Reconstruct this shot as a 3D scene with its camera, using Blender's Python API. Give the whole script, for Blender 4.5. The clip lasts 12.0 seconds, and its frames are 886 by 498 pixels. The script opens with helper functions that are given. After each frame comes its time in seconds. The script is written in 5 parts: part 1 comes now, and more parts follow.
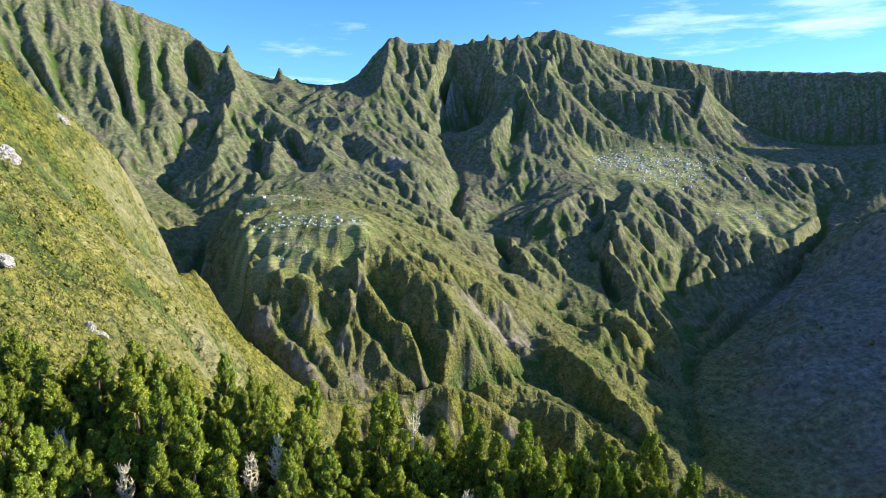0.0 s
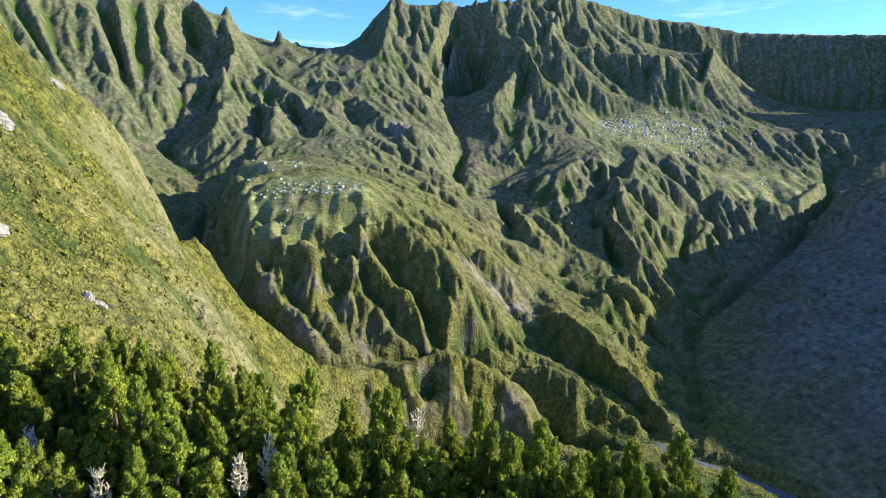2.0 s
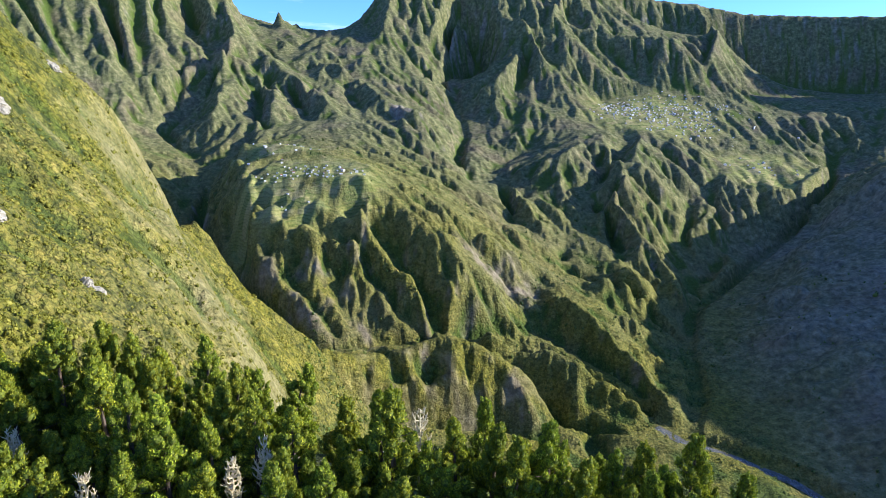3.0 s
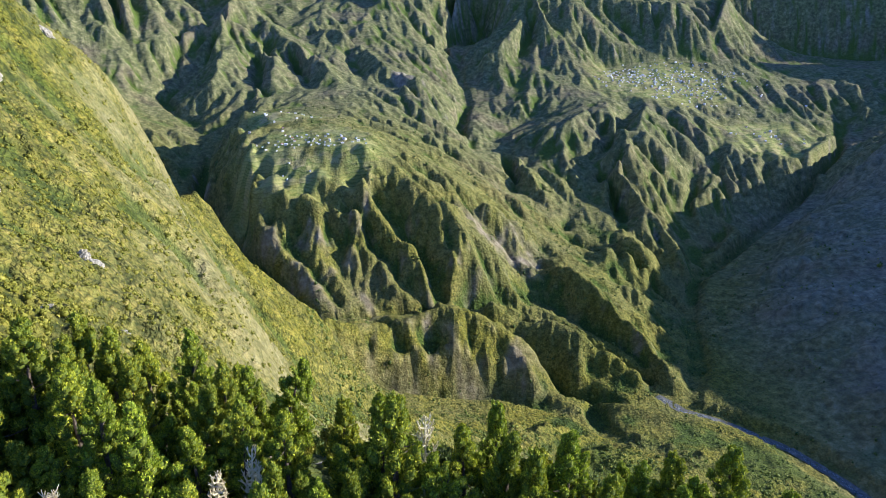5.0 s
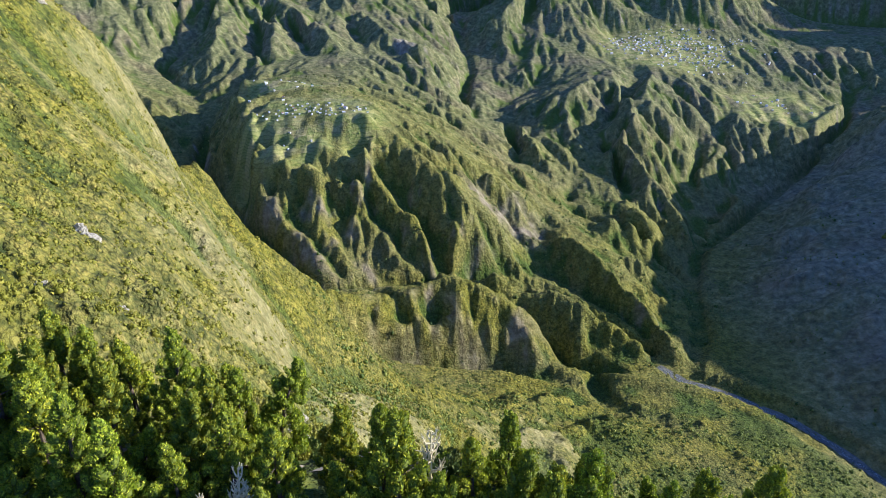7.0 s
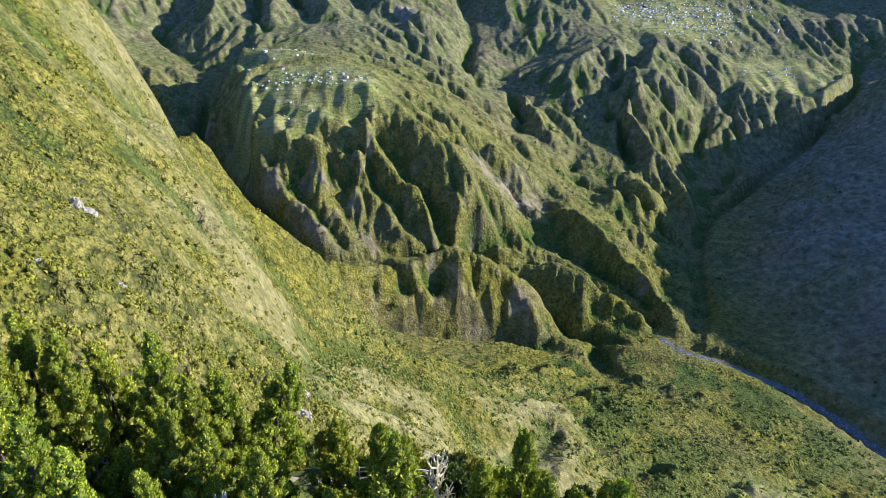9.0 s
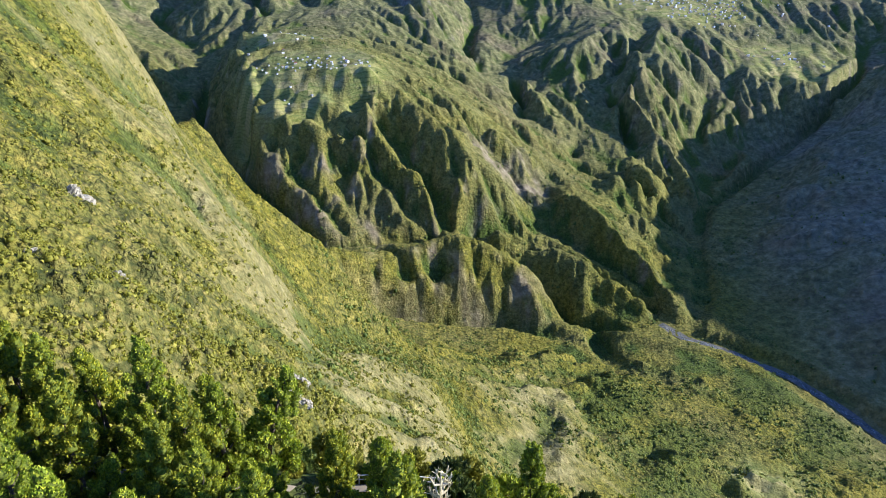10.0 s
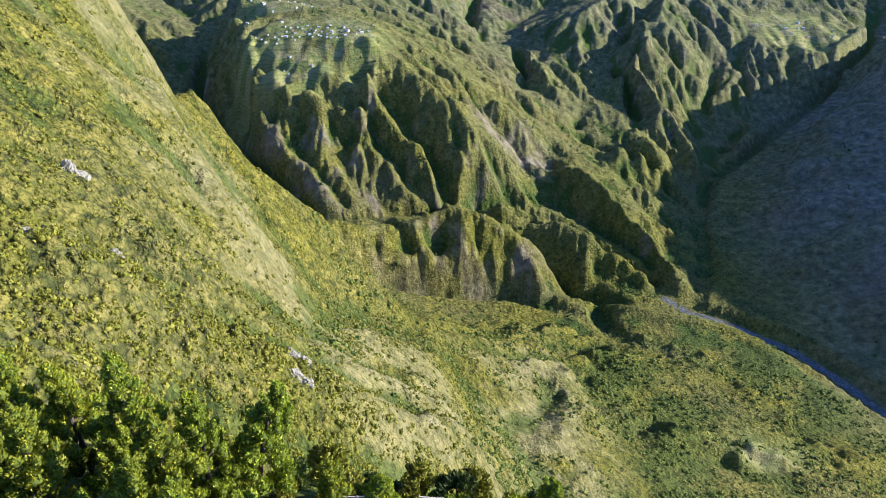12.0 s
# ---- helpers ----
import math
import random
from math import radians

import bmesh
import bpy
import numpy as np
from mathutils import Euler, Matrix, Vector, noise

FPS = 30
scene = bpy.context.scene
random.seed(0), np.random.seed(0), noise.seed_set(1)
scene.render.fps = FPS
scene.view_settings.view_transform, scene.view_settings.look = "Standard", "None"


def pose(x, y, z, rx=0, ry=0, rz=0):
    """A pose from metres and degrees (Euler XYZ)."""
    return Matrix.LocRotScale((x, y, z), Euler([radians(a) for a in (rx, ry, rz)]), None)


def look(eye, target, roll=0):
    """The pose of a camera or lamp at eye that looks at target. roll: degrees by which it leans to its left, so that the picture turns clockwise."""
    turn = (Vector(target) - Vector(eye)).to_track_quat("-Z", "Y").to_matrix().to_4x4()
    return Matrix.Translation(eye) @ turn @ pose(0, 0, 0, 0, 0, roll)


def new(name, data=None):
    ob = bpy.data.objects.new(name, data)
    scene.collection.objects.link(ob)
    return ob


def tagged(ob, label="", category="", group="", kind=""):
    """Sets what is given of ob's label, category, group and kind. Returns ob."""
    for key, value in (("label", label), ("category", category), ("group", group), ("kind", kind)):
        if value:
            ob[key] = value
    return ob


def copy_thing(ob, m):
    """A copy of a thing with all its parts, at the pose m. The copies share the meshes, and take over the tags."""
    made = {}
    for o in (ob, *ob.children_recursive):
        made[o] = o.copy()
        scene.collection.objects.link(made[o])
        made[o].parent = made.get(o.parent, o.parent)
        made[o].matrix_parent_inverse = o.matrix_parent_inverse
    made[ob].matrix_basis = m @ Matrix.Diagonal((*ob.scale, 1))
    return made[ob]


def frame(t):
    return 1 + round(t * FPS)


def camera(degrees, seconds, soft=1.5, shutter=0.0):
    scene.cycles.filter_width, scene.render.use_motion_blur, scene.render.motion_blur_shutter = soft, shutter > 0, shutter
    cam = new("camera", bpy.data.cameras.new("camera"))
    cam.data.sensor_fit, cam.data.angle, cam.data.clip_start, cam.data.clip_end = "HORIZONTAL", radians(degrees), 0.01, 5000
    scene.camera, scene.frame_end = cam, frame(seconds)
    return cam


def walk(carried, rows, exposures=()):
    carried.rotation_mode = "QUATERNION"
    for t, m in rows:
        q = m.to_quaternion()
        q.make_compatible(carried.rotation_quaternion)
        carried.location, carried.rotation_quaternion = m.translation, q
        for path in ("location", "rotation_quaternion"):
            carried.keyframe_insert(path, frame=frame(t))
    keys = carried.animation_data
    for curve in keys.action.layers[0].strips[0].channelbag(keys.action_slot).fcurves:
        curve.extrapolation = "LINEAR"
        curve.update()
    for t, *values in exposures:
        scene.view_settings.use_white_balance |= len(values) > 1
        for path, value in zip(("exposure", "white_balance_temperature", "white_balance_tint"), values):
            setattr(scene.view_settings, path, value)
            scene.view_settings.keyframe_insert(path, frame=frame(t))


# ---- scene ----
cam = camera(71.2, 12.0, soft=0.6)

# the drone glides level and straight ahead while its camera tips down: seconds, place, pitch, lean, yaw
PATH = [
    (0, 0.00, 0.00, 800.00, -10.117, -0.09, 0.000),
    (1, -0.25, 3.39, 800.01, -11.713, -0.09, 0.107),
    (2, -0.49, 6.69, 800.02, -13.243, -0.09, 0.217),
    (3, -0.73, 9.90, 800.02, -14.723, -0.09, 0.327),
    (4, -0.97, 13.03, 800.03, -16.166, -0.09, 0.438),
    (5, -1.21, 16.09, 800.03, -17.581, -0.09, 0.548),
    (6, -1.45, 19.08, 800.03, -18.977, -0.09, 0.657),
    (7, -1.68, 22.01, 800.03, -20.357, -0.09, 0.763),
    (8, -1.91, 24.89, 800.03, -21.723, -0.09, 0.865),
    (9, -2.14, 27.72, 800.02, -23.075, -0.09, 0.964),
    (10, -2.37, 30.51, 800.02, -24.410, -0.09, 1.058),
    (11, -2.60, 33.27, 800.01, -25.722, -0.09, 1.146),
    (12, -2.82, 36.00, 800.00, -27.001, -0.09, 1.227),
]
walk(cam, [(t, pose(x, y, z, 90 + pitch, 0, yaw)) for t, x, y, z, pitch, lean, yaw in PATH], [(0, 0.62, 5450, 10), (12, 0.62, 5450, 10)])

# ---- light: low morning sun from the right, a little ahead of the camera ----
SUN_AZIMUTH, SUN_HEIGHT = 86, 20.5          # degrees clockwise from +y, degrees above the level

sun = new("sun", bpy.data.lights.new("sun", "SUN"))
sun.data.energy, sun.data.angle, sun.data.color = 6.9, radians(0.5), (1.0, 0.86, 0.66)
_a, _e = radians(SUN_AZIMUTH), radians(SUN_HEIGHT)
sun.matrix_world = look((0, 0, 3000), Vector((0, 0, 3000)) - Vector((math.sin(_a) * math.cos(_e), math.cos(_a) * math.cos(_e), math.sin(_e))))

world = bpy.data.worlds.new("sky")
scene.world = world
world.use_nodes = True
wt = world.node_tree
wt.nodes.clear()
w_out = wt.nodes.new("ShaderNodeOutputWorld")
w_bg = wt.nodes.new("ShaderNodeBackground")
w_sky = wt.nodes.new("ShaderNodeTexSky")
w_sky.sky_type, w_sky.sun_disc = "NISHITA", False
w_sky.sun_elevation, w_sky.sun_rotation = radians(SUN_HEIGHT), radians(SUN_AZIMUTH)
w_sky.altitude, w_sky.air_density, w_sky.dust_density, w_sky.ozone_density = 1500, 1.0, 0.6, 2.0
w_bg.inputs["Strength"].default_value = 0.165
w_tint = wt.nodes.new("ShaderNodeMix")
w_tint.data_type, w_tint.blend_type = "RGBA", "MULTIPLY"
w_tint.inputs[0].default_value = 1.0
w_tint.inputs[7].default_value = (0.48, 0.69, 1.16, 1)
wt.links.new(w_sky.outputs["Color"], w_tint.inputs[6])
# thin high cloud
w_co = wt.nodes.new("ShaderNodeTexCoord")
w_map = wt.nodes.new("ShaderNodeMapping")
w_map.inputs["Scale"].default_value = (1.6, 1.6, 11.0)
w_noise = wt.nodes.new("ShaderNodeTexNoise")
w_noise.inputs["Scale"].default_value, w_noise.inputs["Detail"].default_value, w_noise.inputs["Roughness"].default_value = 1.7, 7.0, 0.62
w_ramp = wt.nodes.new("ShaderNodeValToRGB")
w_ramp.color_ramp.elements[0].position, w_ramp.color_ramp.elements[1].position = 0.54, 0.82
w_cloud = wt.nodes.new("ShaderNodeMix")
w_cloud.data_type = "RGBA"
w_cloud.inputs[7].default_value = (6.4, 6.6, 6.9, 1)
wt.links.new(w_co.outputs["Generated"], w_map.inputs["Vector"])
wt.links.new(w_map.outputs["Vector"], w_noise.inputs["Vector"])
wt.links.new(w_noise.outputs["Fac"], w_ramp.inputs["Fac"])
wt.links.new(w_ramp.outputs["Color"], w_cloud.inputs[0])
wt.links.new(w_tint.outputs[2], w_cloud.inputs[6])
wt.links.new(w_cloud.outputs[2], w_bg.inputs["Color"])
wt.links.new(w_bg.outputs["Background"], w_out.inputs["Surface"])

# ---- materials ----
def material(name):
    m = bpy.data.materials.new(name)
    m.use_nodes = True
    nt = m.node_tree
    return m, nt, nt.nodes["Principled BSDF"]


def node(nt, kind, **inputs):
    n = nt.nodes.new(kind)
    for key, value in inputs.items():
        n.inputs[key.replace("_", " ")].default_value = value
    return n


def math_node(nt, op, a, b):
    n = nt.nodes.new("ShaderNodeMath")
    n.operation = op
    for sock, v in zip(n.inputs, (a, b)):
        if isinstance(v, bpy.types.NodeSocket):
            nt.links.new(v, sock)
        else:
            sock.default_value = v
    return n.outputs[0]


def noise_node(nt, vec, scale, detail=4.0, rough=0.55):
    n = node(nt, "ShaderNodeTexNoise", Scale=scale, Detail=detail, Roughness=rough)
    if vec:
        nt.links.new(vec, n.inputs["Vector"])
    return n.outputs["Fac"]


def ramp(nt, fac, *stops):
    n = nt.nodes.new("ShaderNodeValToRGB")
    e = n.color_ramp.elements
    while len(e) < len(stops):
        e.new(0.5)
    for el, (p, c) in zip(e, stops):
        el.position = p
        el.color = (*c, 1) if len(c) == 3 else c
    nt.links.new(fac, n.inputs["Fac"])
    return n.outputs["Color"]


def mix(nt, fac, a, b, mode="MIX"):
    n = nt.nodes.new("ShaderNodeMix")
    n.data_type, n.blend_type = "RGBA", mode
    for sock, v in ((n.inputs[0], fac), (n.inputs[6], a), (n.inputs[7], b)):
        if isinstance(v, bpy.types.NodeSocket):
            nt.links.new(v, sock)
        elif isinstance(v, tuple):
            sock.default_value = (*v, 1)
        else:
            sock.default_value = v
    return n.outputs[2]


def bump(nt, bsdf, height, distance, strength=1.0):
    n = node(nt, "ShaderNodeBump", Strength=strength, Distance=distance)
    nt.links.new(height, n.inputs["Height"])
    nt.links.new(n.outputs["Normal"], bsdf.inputs["Normal"])


def ground_material():
    m, nt, b = material("mountain_ground")
    co = nt.nodes.new("ShaderNodeTexCoord").outputs["Object"]
    att = nt.nodes.new("ShaderNodeAttribute")
    att.attribute_name = "cover"
    sep = nt.nodes.new("ShaderNodeSeparateColor")
    nt.links.new(att.outputs["Color"], sep.inputs["Color"])
    rock_f, forest_f, field_f = sep.outputs
    big = noise_node(nt, co, 0.006, 5)
    mid = noise_node(nt, co, 0.05, 5, 0.65)
    fine = noise_node(nt, co, 0.35, 4, 0.7)
    grass = ramp(nt, mid, (0.32, (0.122, 0.114, 0.016)), (0.48, (0.210, 0.188, 0.025)), (0.64, (0.312, 0.268, 0.050)))
    dry = ramp(nt, fine, (0.3, (0.13, 0.12, 0.035)), (0.7, (0.27, 0.24, 0.085)))
    grass = mix(nt, ramp(nt, big, (0.45, (0, 0, 0)), (0.62, (0.75, 0.75, 0.75))), grass, dry)
    # greyer ramp for far ground: haze is partly put into its colour
    heath = ramp(nt, mid, (0.30, (0.052, 0.064, 0.028)), (0.5, (0.134, 0.138, 0.058)), (0.68, (0.255, 0.240, 0.115)))
    heath = mix(nt, ramp(nt, noise_node(nt, co, 0.0045, 6, 0.6), (0.50, (0, 0, 0)), (0.66, (0.85, 0.85, 0.85))), heath, ramp(nt, mid, (0.3, (0.085, 0.072, 0.042)), (0.68, (0.225, 0.190, 0.115))))
    grass = mix(nt, att.outputs["Alpha"], grass, heath)
    att_pale = nt.nodes.new("ShaderNodeAttribute")
    att_pale.attribute_name = "pale"
    grass = mix(nt, att_pale.outputs["Fac"], grass, ramp(nt, mid, (0.3, (0.19, 0.168, 0.062)), (0.5, (0.295, 0.258, 0.112)), (0.7, (0.385, 0.338, 0.18))))
    wood = ramp(nt, fine, (0.35, (0.048, 0.076, 0.015)), (0.65, (0.112, 0.152, 0.028)))
    rock = ramp(nt, mid, (0.3, (0.092, 0.074, 0.048)), (0.5, (0.215, 0.175, 0.112)), (0.72, (0.36, 0.305, 0.205)))
    plots = nt.nodes.new("ShaderNodeTexVoronoi")
    plots.inputs["Scale"].default_value = 0.024
    squeeze = node(nt, "ShaderNodeMapping", Scale=(1.0, 1.7, 0.3))
    nt.links.new(co, squeeze.inputs["Vector"])
    nt.links.new(squeeze.outputs["Vector"], plots.inputs["Vector"])
    pick = nt.nodes.new("ShaderNodeSeparateColor")
    nt.links.new(plots.outputs["Color"], pick.inputs["Color"])
    field = ramp(nt, pick.outputs[0], (0.0, (0.055, 0.10, 0.02)), (0.3, (0.20, 0.25, 0.06)), (0.55, (0.38, 0.37, 0.11)), (0.8, (0.46, 0.37, 0.20)), (1.0, (0.10, 0.16, 0.035)))
    # far rock turns greyer too, with some haze in its colour
    rock = mix(nt, att.outputs["Alpha"], rock, ramp(nt, mid, (0.3, (0.10, 0.088, 0.070)), (0.5, (0.22, 0.192, 0.150)), (0.72, (0.36, 0.32, 0.25))))
    field = mix(nt, 0.25, field, ramp(nt, mid, (0.35, (0.20, 0.24, 0.06)), (0.65, (0.42, 0.37, 0.17))))
    # terrace walls and strips along the contours of the fields
    place = nt.nodes.new("ShaderNodeSeparateXYZ")
    nt.links.new(co, place.inputs["Vector"])
    step = math_node(nt, "FRACT", math_node(nt, "ADD", math_node(nt, "MULTIPLY", place.outputs[2], 0.10), math_node(nt, "MULTIPLY", big, 9.0)), 0.0)
    field = mix(nt, 0.4, field, ramp(nt, step, (0.0, (0.05, 0.075, 0.02)), (0.22, (0.10, 0.13, 0.035)), (0.3, (0.33, 0.30, 0.12)), (0.9, (0.24, 0.25, 0.08))))
    c = mix(nt, forest_f, grass, wood)
    c = mix(nt, field_f, c, field)
    c = mix(nt, rock_f, c, rock)
    # bushes and tree crowns as cells: a tint for each, domed relief, shade painted into the gaps between
    warp = node(nt, "ShaderNodeTexNoise", Scale=0.25, Detail=2.0)
    nt.links.new(co, warp.inputs["Vector"])
    shift = nt.nodes.new("ShaderNodeVectorMath")
    shift.operation = "MULTIPLY_ADD"
    shift.inputs[1].default_value = (3.5, 3.5, 3.5)
    nt.links.new(warp.outputs["Color"], shift.inputs[0])
    nt.links.new(co, shift.inputs[2])
    heights = []
    leafy = math_node(nt, "MULTIPLY", math_node(nt, "SUBTRACT", 1.0, rock_f), math_node(nt, "SUBTRACT", 1.0, math_node(nt, "MULTIPLY", field_f, 0.8)))
    near_f = math_node(nt, "SUBTRACT", 1.0, math_node(nt, "MULTIPLY", att.outputs["Alpha"], 0.95))
    leafy = math_node(nt, "MULTIPLY", leafy, math_node(nt, "SUBTRACT", 1.0, math_node(nt, "MULTIPLY", att_pale.outputs["Fac"], 0.65)))
    whole = leafy
    for scale, share in ((0.46, 0.8), (0.15, 0.55)):
        leafy = math_node(nt, "MULTIPLY", whole, near_f if scale > 0.3 else math_node(nt, "SUBTRACT", 1.0, math_node(nt, "MULTIPLY", att.outputs["Alpha"], 0.7)))
        cells = nt.nodes.new("ShaderNodeTexVoronoi")
        cells.inputs["Scale"].default_value = scale
        nt.links.new(shift.outputs["Vector"], cells.inputs["Vector"])
        tone = nt.nodes.new("ShaderNodeSeparateColor")
        nt.links.new(cells.outputs["Color"], tone.inputs["Color"])
        tint = ramp(nt, tone.outputs[0], (0.0, (0.62, 0.70, 0.58)), (0.4, (0.95, 1.0, 0.92)), (0.75, (1.14, 1.11, 1.07)), (1.0, (1.26, 1.20, 1.15)))
        c = mix(nt, math_node(nt, "MULTIPLY", leafy, share), c, mix(nt, 1.0, c, tint, "MULTIPLY"))
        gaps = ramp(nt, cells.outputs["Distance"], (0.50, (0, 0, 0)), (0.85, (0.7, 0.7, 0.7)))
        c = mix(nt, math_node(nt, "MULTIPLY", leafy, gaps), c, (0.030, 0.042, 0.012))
        heights.append(math_node(nt, "MULTIPLY", math_node(nt, "SUBTRACT", 1.0, cells.outputs["Distance"]), leafy))
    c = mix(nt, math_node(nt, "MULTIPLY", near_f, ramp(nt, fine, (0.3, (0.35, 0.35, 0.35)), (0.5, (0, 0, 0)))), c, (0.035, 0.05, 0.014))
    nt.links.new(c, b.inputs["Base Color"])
    b.inputs["Roughness"].default_value = 0.95
    b.inputs["Specular IOR Level"].default_value = 0.15
    h = math_node(nt, "ADD", math_node(nt, "MULTIPLY", math_node(nt, "MULTIPLY", fine, near_f), 2.4), math_node(nt, "MULTIPLY", mid, 7.0))
    h = math_node(nt, "ADD", h, math_node(nt, "MULTIPLY", heights[0], 1.5))
    h = math_node(nt, "ADD", h, math_node(nt, "MULTIPLY", heights[1], 3.0))
    h = math_node(nt, "MULTIPLY", h, math_node(nt, "SUBTRACT", 1.0, math_node(nt, "MULTIPLY", att.outputs["Alpha"], 0.1)))
    bump(nt, b, h, 1.0, 1.0)
    return m


def foliage_material(name, dark, light, tip, hues=(0.5, 0.5)):
    m, nt, b = material(name)
    geo = nt.nodes.new("ShaderNodeNewGeometry")
    obj = nt.nodes.new("ShaderNodeObjectInfo")
    c = ramp(nt, geo.outputs["Random Per Island"], (0.0, dark), (0.6, light), (1.0, tip))
    hue = node(nt, "ShaderNodeHueSaturation")
    mp = node(nt, "ShaderNodeMapRange", To_Min=0.75, To_Max=1.25)
    nt.links.new(obj.outputs["Random"], mp.inputs["Value"])
    turn = node(nt, "ShaderNodeMapRange", To_Min=hues[0], To_Max=hues[1])
    nt.links.new(math_node(nt, "FRACT", math_node(nt, "MULTIPLY", obj.outputs["Random"], 7.31), 0.0), turn.inputs["Value"])
    nt.links.new(turn.outputs["Result"], hue.inputs["Hue"])
    nt.links.new(mp.outputs["Result"], hue.inputs["Value"])
    nt.links.new(c, hue.inputs["Color"])
    nt.links.new(hue.outputs["Color"], b.inputs["Base Color"])
    b.inputs["Roughness"].default_value = 0.6
    b.inputs["Specular IOR Level"].default_value = 0.25
    through_light = nt.nodes.new("ShaderNodeBsdfTranslucent")
    both = node(nt, "ShaderNodeMixShader", Fac=0.22)
    nt.links.new(hue.outputs["Color"], through_light.inputs["Color"])
    nt.links.new(b.outputs["BSDF"], both.inputs[1])
    nt.links.new(through_light.outputs["BSDF"], both.inputs[2])
    nt.links.new(both.outputs["Shader"], nt.nodes["Material Output"].inputs["Surface"])
    return m


def bark_material(name, dark, light):
    m, nt, b = material(name)
    co = nt.nodes.new("ShaderNodeTexCoord").outputs["Object"]
    f = noise_node(nt, co, 6.0, 5, 0.7)
    nt.links.new(ramp(nt, f, (0.3, dark), (0.7, light)), b.inputs["Base Color"])
    b.inputs["Roughness"].default_value = 0.9
    bump(nt, b, f, 0.05)
    return m


M_GROUND = ground_material()
M_LEAF = foliage_material("conifer_foliage", (0.10, 0.145, 0.010), (0.27, 0.31, 0.017), (0.48, 0.47, 0.035), (0.490, 0.514))
# clump cores: darker leaf green, so shade between the sprays is in the colour
M_INNER = bark_material("clump_core_shade", (0.060, 0.088, 0.007), (0.17, 0.20, 0.013))
M_BARK = bark_material("conifer_bark", (0.05, 0.035, 0.025), (0.16, 0.12, 0.09))
M_DEAD = bark_material("bleached_wood", (0.46, 0.38, 0.21), (0.74, 0.65, 0.43))
M_SCRUB = foliage_material("scrub_foliage", (0.138, 0.146, 0.017), (0.222, 0.218, 0.026), (0.325, 0.300, 0.048))
M_WOOD = foliage_material("woodland_foliage", (0.035, 0.062, 0.014), (0.090, 0.125, 0.026), (0.165, 0.190, 0.042))


M_LUSH = foliage_material("lush_foliage", (0.062, 0.098, 0.016), (0.135, 0.170, 0.030), (0.235, 0.250, 0.050))


def painted(name, base, worn, rough=0.6):
    m, nt, b = material(name)
    co = nt.nodes.new("ShaderNodeTexCoord").outputs["Object"]
    f = noise_node(nt, co, 0.9, 5, 0.7)
    nt.links.new(ramp(nt, f, (0.35, base), (0.75, worn)), b.inputs["Base Color"])
    b.inputs["Roughness"].default_value = rough
    return m


def gravel_material():
    m, nt, b = material("river_gravel")
    co = nt.nodes.new("ShaderNodeTexCoord").outputs["Object"]
    stones = nt.nodes.new("ShaderNodeTexVoronoi")
    stones.inputs["Scale"].default_value = 0.5
    nt.links.new(co, stones.inputs["Vector"])
    f = noise_node(nt, co, 0.12, 5, 0.7)
    c = ramp(nt, f, (0.3, (0.055, 0.055, 0.05)), (0.55, (0.12, 0.118, 0.105)), (0.75, (0.27, 0.26, 0.235)))
    nt.links.new(c, b.inputs["Base Color"])
    b.inputs["Roughness"].default_value = 0.9
    bump(nt, b, stones.outputs["Distance"], 0.8)
    return m


def water_material():
    m, nt, b = material("river_water")
    co = nt.nodes.new("ShaderNodeTexCoord").outputs["Object"]
    f = noise_node(nt, co, 0.5, 4, 0.6)
    nt.links.new(ramp(nt, f, (0.5, (0.035, 0.045, 0.045)), (0.66, (0.40, 0.42, 0.42))), b.inputs["Base Color"])
    b.inputs["Roughness"].default_value = 0.5
    b.inputs["Specular IOR Level"].default_value = 0.25
    bump(nt, b, f, 0.6)
    return m


def crag_material():
    m, nt, b = material("pale_crag_rock")
    co = nt.nodes.new("ShaderNodeTexCoord").outputs["Object"]
    squash = node(nt, "ShaderNodeMapping", Scale=(1.0, 1.0, 0.35))
    nt.links.new(co, squash.inputs["Vector"])
    f = noise_node(nt, squash.outputs["Vector"], 0.8, 7, 0.75)
    nt.links.new(ramp(nt, f, (0.34, (0.12, 0.105, 0.07)), (0.5, (0.34, 0.31, 0.24)), (0.68, (0.50, 0.46, 0.37))), b.inputs["Base Color"])
    b.inputs["Roughness"].default_value = 0.92
    bump(nt, b, f, 0.6)
    return m


M_GRAVEL, M_WATER, M_CRAG = gravel_material(), water_material(), crag_material()
M_WALL = painted("limewashed_wall", (0.74, 0.72, 0.67), (0.55, 0.53, 0.48))
M_ROOFS = [painted("pale_sheet_roof", (0.74, 0.75, 0.76), (0.56, 0.56, 0.56), 0.5), painted("grey_sheet_roof", (0.40, 0.42, 0.44), (0.27, 0.26, 0.25), 0.5),
           painted("rust_red_roof", (0.30, 0.085, 0.05), (0.22, 0.10, 0.07), 0.6), painted("green_sheet_roof", (0.10, 0.22, 0.16), (0.14, 0.20, 0.16), 0.5)]
M_RAIL = painted("weathered_rail_wood", (0.45, 0.43, 0.38), (0.30, 0.28, 0.24), 0.85)
M_PATH = painted("path_soil", (0.30, 0.25, 0.18), (0.20, 0.16, 0.11), 0.95)

# ---- the land: crest and stream lines of the plan, a taut surface between them, weathered by running water ----
CELL, X0, Y0, NX, NY = 6.0, -2700.0, -220.0, 1080, 830
LINES = []


def line(name, *points):
    LINES.append((name, points))


